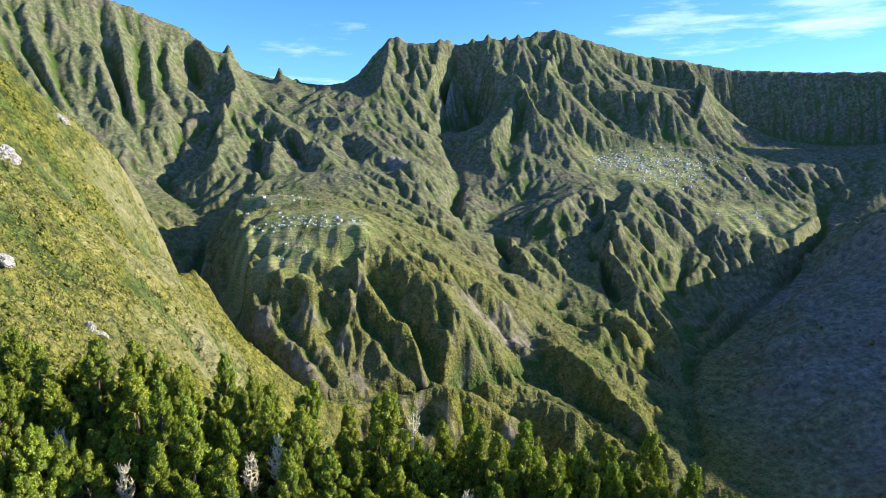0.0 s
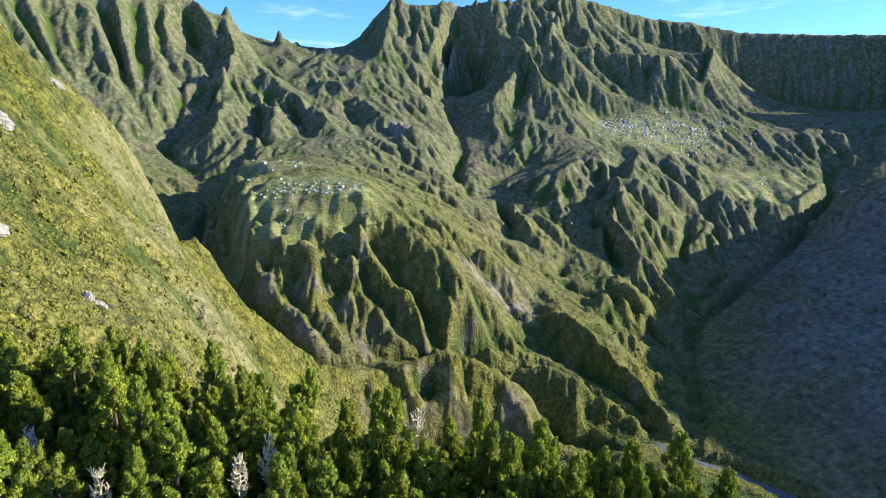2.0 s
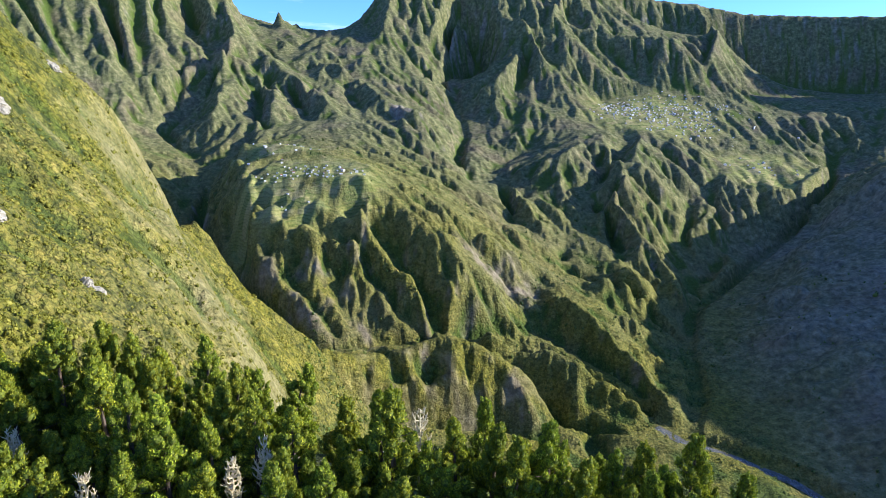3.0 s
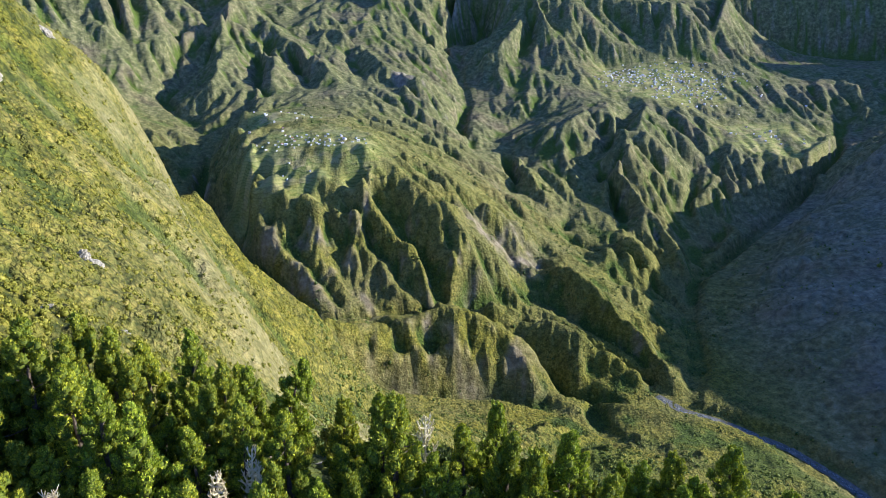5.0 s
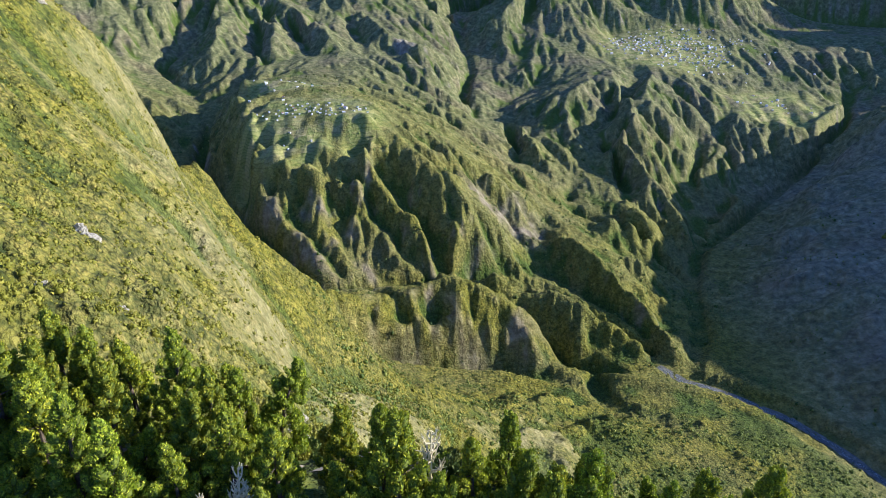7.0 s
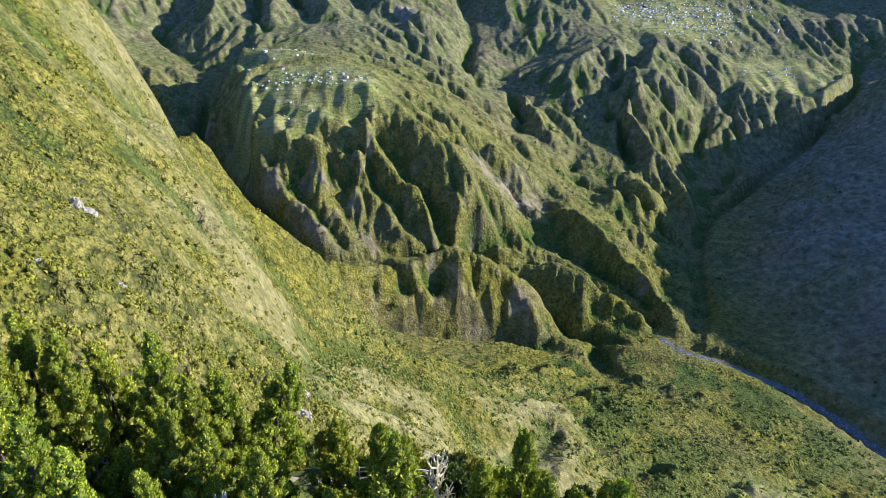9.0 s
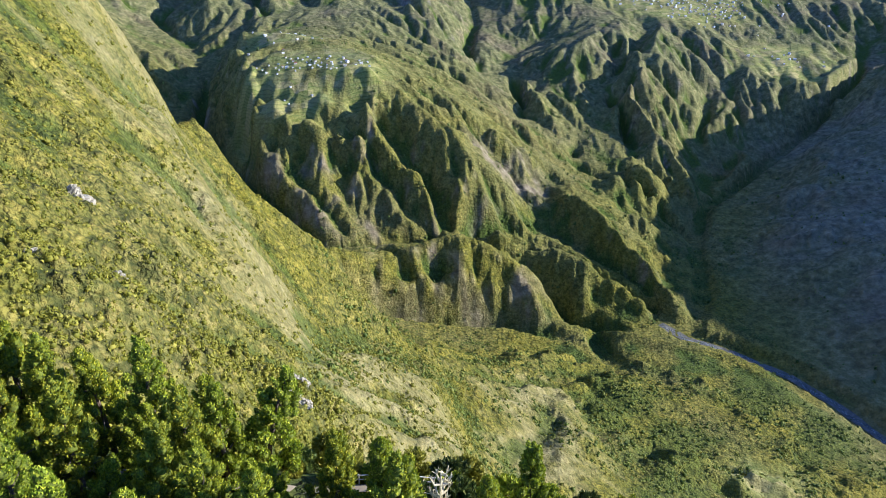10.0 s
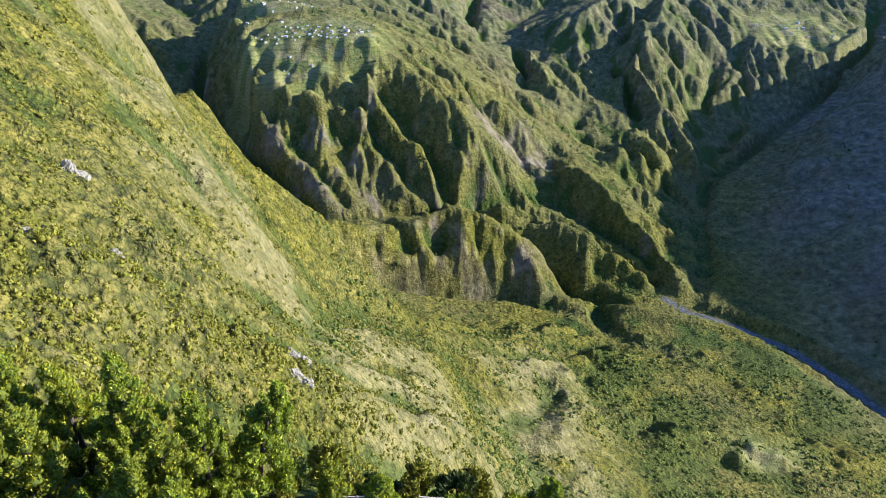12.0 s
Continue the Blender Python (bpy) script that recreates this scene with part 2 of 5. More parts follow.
line("near_crest", (-331, 480, 858), (-317, 520, 825), (-295, 560, 786), (-293, 600, 746), (-288, 640, 680))
line("near_crest_low", (-288, 640, 680), (-276, 632, 650), (-263, 620, 618), (-246, 606, 598), (-228, 590, 580))
line("near_crest_gully", (-287, 690, 640), (-275, 680, 622), (-250, 668, 570), (-215, 655, 522))
line("near_crest_up", (-330, 480, 860), (-420, 380, 950), (-600, 250, 1100), (-900, 0, 1280))
line("near_second_crest", (-296, 722, 644), (-264, 715, 599), (-239, 720, 553), (-215, 740, 517), (-172, 780, 460), (-147, 800, 369), (-95, 790, 320), (-21, 760, 288))
line("behind_near_crest", (-364, 887, 484), (-327, 880, 425), (-296, 885, 369), (-265, 905, 326), (-209, 945, 270), (-178, 965, 181), (-116, 955, 155))
line("near_face_high", (-240, 250, 780), (-171, 288, 701), (-230, 420, 730), (-250, 560, 680), (-210, 625, 557))
line("near_face_mid", (-121, 198, 716), (-132, 239, 689), (-76, 275, 620), (-90, 380, 560), (-114, 459, 517), (-100, 560, 450), (-30, 680, 370))
line("bench", (-120, 62, 774), (-60, 62, 768), (-25, 63, 764), (0, 62, 761), (25, 54, 759), (50, 44, 756))
line("bench_front", (-110, 30, 770), (-40, 36, 762), (0, 38, 759), (40, 28, 756))
line("bench_back", (-120, -60, 790), (0, -80, 780), (80, -90, 760))
line("bench_lip", (-120, 82, 764), (-60, 76, 762), (-25, 73, 759), (0, 73, 758), (20, 65, 756), (50, 52, 750), (80, 0, 738))
line("under_lip", (-90, 150, 710), (-20, 150, 641), (40, 150, 585), (100, 110, 545), (160, 0, 540))
line("near_foot", (137, 686, 242), (60, 520, 330), (120, 400, 320), (200, 250, 320), (280, 100, 320))
line("near_foot_low", (209, 902, 150), (358, 726, 156), (450, 600, 160), (560, 450, 160))
line("river_low", (510, 1198, 54), (597, 1151, 48), (680, 1072, 45), (727, 988, 42), (759, 899, 39))
line("river_out", (870, 850, 32), (1000, 650, 25), (1200, 300, 10), (1500, -200, 0))
line("river_up", (503, 1188, 57), (623, 1400, 48), (679, 1640, 74), (784, 1880, 92), (1022, 2120, 102), (1432, 2480, 209), (1700, 2750, 354), (1882, 3050, 489))
line("river_bank", (640, 1230, 62), (740, 1370, 72), (800, 1610, 100), (900, 1830, 128), (1110, 2050, 150))
line("right_wall_crest", (1900, 300, 470), (1950, 950, 490), (2000, 1250, 560), (2050, 1700, 690), (1820, 2300, 600), (1640, 2470, 440), (1560, 2540, 350))
line("terrace_east", (1900, 2750, 460), (2150, 2800, 510), (2500, 2850, 570))
line("right_wall_brow", (1350, 500, 240), (1400, 900, 260), (1400, 1400, 270), (1480, 1900, 320), (1500, 2250, 330))
line("right_wall_foot_mid", (1150, 500, 160), (1080, 980, 160), (1000, 1400, 180), (1080, 1800, 210), (1280, 2150, 260))
line("knoll_crest", (-247, 1160, 283), (-130, 1230, 235), (-10, 1280, 262), (77, 1280, 245), (192, 1260, 166), (250, 1230, 68))
line("knoll_cliff_top", (-194, 1150, 195), (-138, 1175, 200), (-56, 1190, 183), (28, 1205, 165), (114, 1215, 147), (188, 1205, 137))
line("knoll_foot", (-192, 1130, 177), (-139, 1150, 104), (-20, 1170, 87), (117, 1190, 69), (233, 1150, 82))
line("spur_one", (97, 1400, 221), (177, 1370, 184), (267, 1350, 187), (376, 1290, 146), (446, 1240, 102), (482, 1200, 76))
line("spur_one_foot", (57, 1360, 188), (122, 1330, 156), (175, 1300, 108), (223, 1285, 49), (268, 1230, 41), (363, 1190, 68))
line("spur_two_foot", (186, 1435, 99), (280, 1415, 102), (345, 1380, 84), (396, 1355, 70), (470, 1305, 36))
line("spur_two", (221, 1640, 180), (294, 1640, 233), (361, 1620, 218), (423, 1500, 167), (492, 1390, 118), (555, 1250, 57))
line("stream_three", (554, 1350, 75), (431, 1390, 97), (253, 1480, 159), (137, 1470, 178), (-5, 1420, 167), (-174, 1340, 178), (-309, 1300, 189), (-530, 1540, 226), (-790, 1880, 294), (-830, 2200, 490), (-1172, 2600, 589), (-1222, 3000, 853))
line("stream_two", (682, 1690, 69), (599, 1800, 113), (399, 1900, 198), (314, 2150, 317), (144, 2350, 401), (40, 2700, 447), (86, 3050, 555), (48, 3400, 681), (-31, 3750, 901), (57, 4150, 1200))
line("village_edge", (-527, 1640, 446), (-422, 1590, 442), (-331, 1580, 429), (-240, 1560, 404), (-224, 1680, 517))
line("village_west_edge", (-683, 2000, 571), (-612, 1850, 540), (-561, 1740, 510), (-529, 1650, 459))
line("village_plateau", (-536, 1760, 520), (-431, 1770, 535), (-315, 1760, 545), (-234, 1760, 553))
line("village_plateau_back", (-679, 2100, 611), (-495, 2050, 607), (-329, 1950, 580), (-228, 1850, 566))
line("village_lower_field", (-532, 1690, 499), (-453, 1720, 500), (-356, 1715, 495), (-269, 1720, 501))
line("village_upper_field", (-543, 1880, 567), (-441, 1890, 573), (-332, 1860, 565))
line("village_crest", (-248, 1740, 506), (-206, 1715, 490), (-150, 1680, 458), (-71, 1640, 432), (4, 1590, 402), (30, 1545, 354), (13, 1470, 288), (-2, 1400, 226), (21, 1360, 199))
line("village_bowl", (-268, 1695, 454), (-191, 1640, 389), (-111, 1565, 317), (-60, 1490, 258), (-30, 1410, 204))
line("village_rib_one", (-354, 1670, 490), (-297, 1640, 458), (-217, 1590, 401), (-156, 1552, 372), (-132, 1522, 342), (-84, 1505, 338), (-60, 1462, 305), (-47, 1412, 253), (-6, 1372, 214))
line("village_gully_one", (-282, 1630, 414), (-229, 1575, 352), (-180, 1515, 299), (-121, 1445, 249), (-74, 1390, 209))
line("village_rib_two", (-363, 1625, 441), (-290, 1578, 389), (-255, 1546, 349), (-195, 1496, 308), (-149, 1452, 276), (-104, 1402, 239), (-65, 1366, 208))
line("village_gully_two", (-324, 1585, 384), (-296, 1525, 325), (-260, 1470, 284), (-212, 1415, 245), (-168, 1370, 205))
line("village_rib_three", (-419, 1602, 416), (-370, 1532, 359), (-333, 1474, 315), (-294, 1422, 274), (-234, 1370, 234), (-204, 1338, 199))
line("village_gully_three", (-436, 1570, 387), (-409, 1515, 328), (-351, 1460, 294), (-306, 1405, 252), (-258, 1362, 209))
line("village_rib_four", (-508, 1582, 402), (-485, 1536, 355), (-419, 1484, 326), (-353, 1434, 299), (-317, 1394, 268), (-257, 1350, 228))
line("village_right_face", (-165, 1900, 534), (28, 1850, 437), (163, 1800, 326), (269, 1690, 188))
line("mid_ridge_zero", (557, 2700, 547), (479, 2600, 509), (331, 2450, 389), (230, 2330, 321))
line("mid_ridge_one", (858, 2800, 577), (713, 2450, 458), (640, 2330, 388), (672, 2200, 285), (719, 2080, 213), (785, 1900, 109))
line("mid_ridge_one_left", (640, 2330, 388), (513, 2230, 299), (401, 1960, 227))
line("mid_ridge_two", (894, 2700, 498), (909, 2480, 385), (894, 2330, 300))
line("mid_gully", (843, 2000, 97), (899, 2300, 218), (1019, 2550, 349), (1184, 2700, 424))
line("mid_gully_left", (381, 2000, 215), (587, 2480, 407), (683, 2700, 498))
line("small_ridge", (423, 1800, 194), (497, 1830, 238), (571, 1850, 256), (594, 1800, 203))
line("terrace_edge", (1187, 2650, 431), (1222, 2560, 384), (1465, 2570, 383), (1714, 2800, 450))
line("terrace_spur", (1237, 2540, 375), (1252, 2460, 296), (1283, 2390, 198))
line("terrace_spur_two", (1460, 2560, 377), (1514, 2520, 320))
line("terrace_spur_three", (1223, 2560, 372), (1074, 2300, 196), (913, 2100, 104))
line("terrace_back", (1239, 2900, 476), (1528, 2950, 498), (1789, 2980, 496))
line("town_front", (703, 3150, 620), (945, 3000, 588), (1120, 2950, 552))
line("town_back", (871, 3500, 726), (1169, 3550, 772), (1470, 3500, 742), (1719, 3350, 640), (1871, 3350, 640))
line("skyline_left", (-2549, 2500, 1401), (-2347, 2900, 1403), (-2172, 3200, 1480), (-2041, 3350, 1525), (-1772, 3500, 1524), (-1551, 3600, 1432), (-1388, 3650, 1344), (-1322, 3700, 1264), (-1250, 3750, 1290), (-1189, 3900, 1140), (-1100, 4050, 1129), (-1031, 4100, 1182), (-899, 4150, 1138), (-620, 4250, 1124), (-485, 4250, 1299), (-344, 4250, 1442), (-166, 4250, 1400), (20, 4280, 1426), (103, 4300, 1393), (285, 4320, 1439), (497, 4350, 1444), (769, 4400, 1522), (1067, 4420, 1433), (1391, 4450, 1344), (1693, 4500, 1332), (2024, 4450, 1262), (2479, 4350, 1238), (2906, 4200, 1223), (3112, 4120, 1216))
line("left_mountain_foot", (-2041, 2300, 767), (-1599, 2600, 810), (-1394, 2750, 811), (-1199, 2950, 885), (-1025, 3150, 925), (-780, 3300, 917), (-506, 3450, 938), (-271, 3600, 960))
line("left_rib_one", (-2041, 3350, 1525), (-1781, 3100, 1214), (-1439, 2800, 873))
line("left_rib_two", (-1388, 3650, 1344), (-1158, 3400, 1082), (-1098, 3250, 971))
line("left_rib_three", (-1189, 3900, 1140), (-1008, 3600, 990), (-883, 3350, 889))
line("left_gully", (-1776, 3250, 1289), (-1459, 2900, 939))
line("low_ridge_one", (-1081, 3150, 925), (-949, 2900, 813), (-977, 2600, 672), (-1058, 2500, 609))
line("low_ridge_two", (-844, 3320, 903), (-625, 3100, 814), (-647, 2700, 668), (-679, 2450, 613))
line("low_ridge_three", (-506, 3450, 938), (-403, 3100, 787), (-217, 2850, 700), (-57, 2600, 579), (39, 2650, 478))
line("low_gully_two", (-760, 2500, 632), (-769, 2800, 738), (-873, 3000, 840))
line("low_gully_three", (-316, 2400, 596), (-459, 2750, 690), (-541, 3100, 815))
line("peak_rib_one", (-344, 4250, 1442), (-299, 4000, 1202), (-115, 3750, 967), (-91, 3450, 771))
line("peak_rib_two", (285, 4320, 1439), (313, 4050, 1201), (520, 3900, 1109), (520, 3750, 968), (678, 3500, 834))
line("peak_rib_three", (519, 3880, 1074), (348, 3700, 965), (204, 3450, 787), (123, 3350, 698))
line("peak_rib_four", (769, 4400, 1522), (659, 4150, 1289), (754, 3950, 1131), (953, 3900, 1093), (1371, 3900, 1060), (1439, 3650, 901))
line("peak_rib_five", (1674, 4450, 1326), (1655, 4050, 1106), (1441, 3650, 869))
line("far_wall_foot", (1803, 4230, 880), (2137, 4200, 787), (2460, 4100, 744), (2801, 3960, 719), (3481, 3780, 622))
line("far_wall_plain", (1700, 3700, 740), (2200, 3700, 720), (2500, 3400, 700))
# added massif out of view, its height set to shade the far wall and plain
line("unseen_east_massif", (2950, 3050, 900), (3150, 3400, 1080), (3330, 3750, 1420), (3450, 4050, 1560))
line("behind_skyline", (1700, 4720, 1220), (2300, 4700, 1180), (2900, 4600, 1130), (3250, 4400, 1180))
line("behind_skyline_left", (-2300, 3900, 1300), (-1500, 4300, 1300), (-900, 4600, 1080), (-300, 4700, 1200), (600, 4720, 1250))
line("left_mountain_rib", (-2029, 2983, 1298), (-1883, 2877, 1160), (-1756, 2794, 1030), (-1644, 2733, 919))
line("left_mountain_rib", (-1933, 3031, 1276), (-1827, 2928, 1166), (-1714, 2805, 1031), (-1598, 2732, 895))
line("left_mountain_gully", (-1935, 3133, 1292), (-1834, 3008, 1151), (-1736, 2871, 1012), (-1625, 2760, 908))
line("left_mountain_gully", (-2012, 3032, 1281), (-1904, 2947, 1156), (-1801, 2845, 1034), (-1674, 2744, 931))
line("left_mountain_rib", (-1761, 3170, 1263), (-1694, 3130, 1218), (-1592, 3007, 1100), (-1483, 2851, 962), (-1433, 2795, 861))
line("left_mountain_gully", (-1801, 3327, 1328), (-1710, 3289, 1212), (-1618, 3168, 1089), (-1532, 3033, 972), (-1403, 2824, 849))
line("left_mountain_rib", (-1703, 3387, 1380), (-1612, 3236, 1233), (-1538, 3096, 1109), (-1429, 2907, 965), (-1376, 2851, 875))
line("left_mountain_gully", (-1649, 3453, 1349), (-1583, 3350, 1220), (-1488, 3127, 1031), (-1354, 2862, 862))
line("left_mountain_rib", (-1582, 3484, 1354), (-1494, 3298, 1185), (-1409, 3074, 1028), (-1303, 2899, 876))
line("left_mountain_gully", (-1537, 3512, 1299), (-1498, 3380, 1166), (-1383, 3147, 1006))
line("left_mountain_rib", (-1503, 3541, 1318), (-1451, 3380, 1195), (-1367, 3225, 1067), (-1268, 3066, 969), (-1214, 3020, 887))
line("left_mountain_gully", (-1426, 3603, 1215), (-1382, 3549, 1094), (-1218, 3260, 971))
line("pin_ridge", (-1234, 3699, 1274), (-1101, 3351, 1106), (-1059, 3239, 1041), (-1038, 3014, 951), (-1112, 3017, 903))
line("pin_ridge", (-1129, 3479, 1103), (-1040, 3451, 1042), (-903, 3221, 956), (-787, 3092, 882), (-697, 3050, 814))
line("bench_gully", (-1069, 2981, 826), (-1103, 2808, 700), (-1153, 2733, 641), (-1174, 2605, 589))
line("bench_rib", (-985, 2853, 813), (-964, 2674, 741), (-960, 2554, 674), (-987, 2505, 609))
line("hill_rib", (-791, 3108, 877), (-676, 2957, 814), (-554, 2803, 751), (-445, 2662, 675))
line("hill_gully", (-848, 3081, 814), (-847, 2912, 736), (-823, 2757, 665), (-732, 2517, 620))
line("hill_rib", (-771, 2860, 783), (-738, 2666, 717), (-693, 2574, 651))
line("hill_gully", (-712, 2986, 755), (-661, 2873, 685), (-575, 2647, 647))
line("hill_rib", (-675, 3309, 923), (-534, 3241, 898), (-402, 3106, 829), (-304, 2899, 757), (-216, 2836, 700))
line("hill_gully", (-706, 3290, 867), (-580, 3328, 851), (-441, 3139, 798))
line("hill_gully", (-489, 3119, 787), (-422, 2930, 710), (-349, 2664, 646))
line("scar_ridge", (-215, 2826, 726), (-160, 2751, 716), (-92, 2808, 671), (-16, 2875, 619), (59, 2950, 545))
line("scar_gully", (-241, 2821, 663), (-134, 2723, 594), (-10, 2580, 510))
line("peak_rib", (-347, 4185, 1404), (-347, 4048, 1292), (-373, 3851, 1154), (-390, 3706, 1025))
line("peak_gully", (-461, 4020, 1134), (-421, 3808, 1051))
line("peak_rib", (2, 4220, 1375), (-45, 4085, 1238), (-99, 3918, 1120), (-118, 3860, 1049))
line("peak_rib", (-140, 3711, 987), (-83, 3529, 864), (-100, 3232, 759), (-138, 3153, 709))
line("canyon", (77, 4285, 1267), (58, 4196, 1114), (20, 4041, 944), (-14, 3559, 755))
line("canyon_recess", (41, 4230, 1243), (134, 4200, 1096), (206, 4120, 947), (147, 4000, 802), (38, 3850, 690))
line("canyon_recess", (300, 4010, 960), (240, 3960, 850), (179, 3880, 750))
line("left_recess", (-1414, 3470, 1163), (-1394, 3420, 1070), (-1317, 3370, 988), (-1220, 3320, 942))
line("summit_face", (688, 4330, 1382), (736, 4150, 1217), (771, 4020, 1083))
line("summit_recess", (1141, 4380, 1315), (1248, 4330, 1198), (1394, 4300, 1158), (1494, 4250, 1099))
line("east_peak_spur", (1692, 4460, 1324), (1694, 4330, 1124), (1680, 4220, 969), (1640, 4150, 875))
line("saddle_teeth", (-1096, 4070, 1139), (-1042, 4080, 1193), (-954, 4080, 1140), (-818, 4120, 1126))
line("peak_rib", (295, 3997, 1195), (451, 3905, 1167), (497, 3797, 1078), (523, 3633, 972), (511, 3522, 849))
line("peak_rib", (399, 3678, 980), (332, 3514, 895), (263, 3423, 833), (189, 3401, 802), (146, 3389, 733))
line("peak_gully", (471, 3747, 935), (410, 3578, 818), (333, 3334, 713))
line("summit_rib", (740, 4209, 1367), (625, 3991, 1209), (572, 3896, 1092))
line("shelf_rib", (566, 3850, 1072), (727, 3793, 1046), (780, 3679, 949), (898, 3608, 867), (1023, 3606, 820))
line("shelf_gully", (895, 3856, 1006), (1013, 3766, 903), (1072, 3670, 859))
line("shelf_rib", (956, 3885, 1099), (1143, 3836, 1069), (1342, 3840, 1069), (1362, 3702, 967), (1393, 3594, 827))
line("east_peak_rib", (1666, 4258, 1253), (1652, 4024, 1138), (1560, 3831, 1023), (1439, 3658, 901))
line("town_gully", (802, 3556, 788), (846, 3500, 719), (838, 3299, 677))
line("town_hill", (1776, 3315, 642), (1840, 3297, 649), (1934, 3278, 644), (1887, 3110, 568), (1875, 3061, 502))
line("mid_rib", (151, 2864, 531), (104, 2716, 495), (50, 2481, 457))
line("mid_rib", (592, 2727, 562), (488, 2590, 539), (404, 2548, 505), (351, 2504, 431))
line("mid_gully", (439, 2893, 529), (314, 2833, 477), (186, 2662, 447))
line("mid_rib", (703, 2882, 593), (692, 2726, 558), (680, 2577, 512), (695, 2500, 463))
line("mid_gully", (858, 2976, 549), (775, 2781, 494), (705, 2628, 433), (560, 2459, 388))
line("mid_rib", (544, 2656, 537), (568, 2556, 476), (517, 2450, 407))
line("mid_rib", (272, 2428, 404), (273, 2239, 382), (306, 2175, 363), (332, 2191, 324))
line("mid_gully", (222, 2500, 380), (236, 2384, 310), (236, 2085, 321))
line("pinnacle_ridge", (703, 2445, 495), (647, 2318, 444), (612, 2260, 400), (646, 2191, 350), (674, 2104, 304), (702, 2036, 265), (725, 1959, 224), (731, 1858, 180), (779, 1870, 105))
line("pinnacle_gully", (581, 2344, 318), (609, 2226, 236), (600, 2077, 223))
line("mid_rib", (780, 2513, 496), (799, 2459, 466), (844, 2414, 414), (909, 2436, 355))
line("mid_rib", (716, 2391, 422), (744, 2345, 385), (823, 2356, 354), (872, 2390, 337))
line("mid_rib", (608, 2323, 389), (567, 2245, 347), (518, 2196, 294))
line("small_fin", (592, 1980, 229), (537, 1839, 244), (555, 1787, 207), (564, 1749, 154))
line("small_fin", (504, 1909, 214), (505, 1777, 207), (527, 1727, 158))
line("small_fin", (434, 1815, 216), (447, 1702, 184))
line("small_fin", (607, 1844, 216), (603, 1796, 201), (576, 1744, 152))
line("mid_rib", (693, 1986, 200), (696, 1881, 173), (694, 1818, 125))
line("east_rib", (1075, 2470, 328), (991, 2368, 291), (926, 2307, 256))
line("east_rib", (1034, 2260, 206), (1052, 2188, 183), (978, 2114, 158), (889, 2044, 118))
line("terrace_rib", (1223, 2535, 381), (1240, 2438, 312), (1279, 2380, 203))
line("terrace_rib", (1329, 2560, 377), (1374, 2500, 323), (1435, 2499, 288))
line("terrace_gully", (1302, 2598, 365), (1330, 2473, 270))
line("terrace_gully", (1441, 2633, 360), (1467, 2540, 309))
line("village_west_spur", (-559, 1755, 512), (-647, 1815, 468), (-712, 1868, 418), (-737, 1868, 379))
line("village_west_gully", (-651, 1809, 366), (-569, 1680, 332), (-514, 1577, 314))
line("village_west_spur", (-472, 1669, 484), (-537, 1674, 458), (-629, 1778, 416))
line("village_west_gully", (-464, 1694, 450), (-523, 1701, 420), (-561, 1693, 405))
line("village_east_rib", (2, 1634, 409), (58, 1598, 354), (98, 1562, 309), (141, 1535, 257), (168, 1528, 208))
line("village_east_rib", (111, 1788, 372), (154, 1797, 358), (193, 1765, 309), (289, 1841, 261))
line("village_east_rib", (123, 1667, 309), (184, 1636, 253), (258, 1618, 208))
line("village_east_gully", (76, 1760, 345), (141, 1718, 263), (200, 1589, 209))
line("knoll_rib", (-101, 1188, 187), (-113, 1168, 143))
line("knoll_rib", (-50, 1191, 175), (-39, 1174, 124), (-44, 1164, 97))
line("knoll_rib", (16, 1199, 155), (35, 1188, 105), (54, 1179, 82))
line("knoll_rib", (96, 1215, 147), (110, 1203, 97))
line("knoll_gully", (-78, 1198, 179), (-74, 1180, 136), (-82, 1157, 99))
line("knoll_gully", (-14, 1201, 159), (-2, 1179, 110))
line("knoll_gully", (-139, 1180, 190), (-143, 1164, 151))
line("knoll_gully", (66, 1215, 144), (76, 1193, 96))
line("spur_nose", (217, 1459, 152), (235, 1359, 193), (266, 1345, 188), (281, 1314, 160), (293, 1276, 130), (284, 1251, 82))
line("spur_gully", (332, 1318, 138), (391, 1275, 103), (441, 1211, 83))
line("spur_nose", (294, 1623, 236), (333, 1585, 233), (393, 1516, 205), (418, 1451, 171), (471, 1399, 143), (506, 1318, 111), (551, 1256, 63))
line("spur_gully", (180, 1533, 182), (265, 1544, 151), (340, 1490, 115), (418, 1436, 94), (494, 1343, 66))
line("foot_brow", (236, 1177, 96), (315, 1201, 80), (373, 1149, 99), (439, 1130, 97), (498, 1121, 90), (563, 1110, 79), (595, 1069, 77), (612, 988, 84), (624, 912, 93), (664, 891, 86), (695, 853, 70))
line("foot_rib", (549, 961, 93), (598, 926, 97), (593, 871, 89))
line("foot_rib", (197, 866, 181), (245, 903, 166), (293, 899, 158), (346, 932, 124))
line("foot_rib", (351, 657, 190), (412, 681, 174), (472, 686, 145))
line("foot_gully", (353, 650, 161), (383, 620, 173))
line("foot_gully", (311, 1225, 50), (307, 1097, 70), (321, 985, 109))
line("foot_gully", (184, 829, 177), (206, 727, 198), (199, 590, 248))
line("foot_cliff", (171, 816, 203), (151, 681, 256), (112, 538, 319), (101, 484, 321))
line("foot_rib", (-24, 604, 398), (-15, 427, 479), (-6, 289, 562), (-8, 259, 564))
line("foot_gully", (-5, 671, 334), (15, 576, 343), (21, 438, 409))
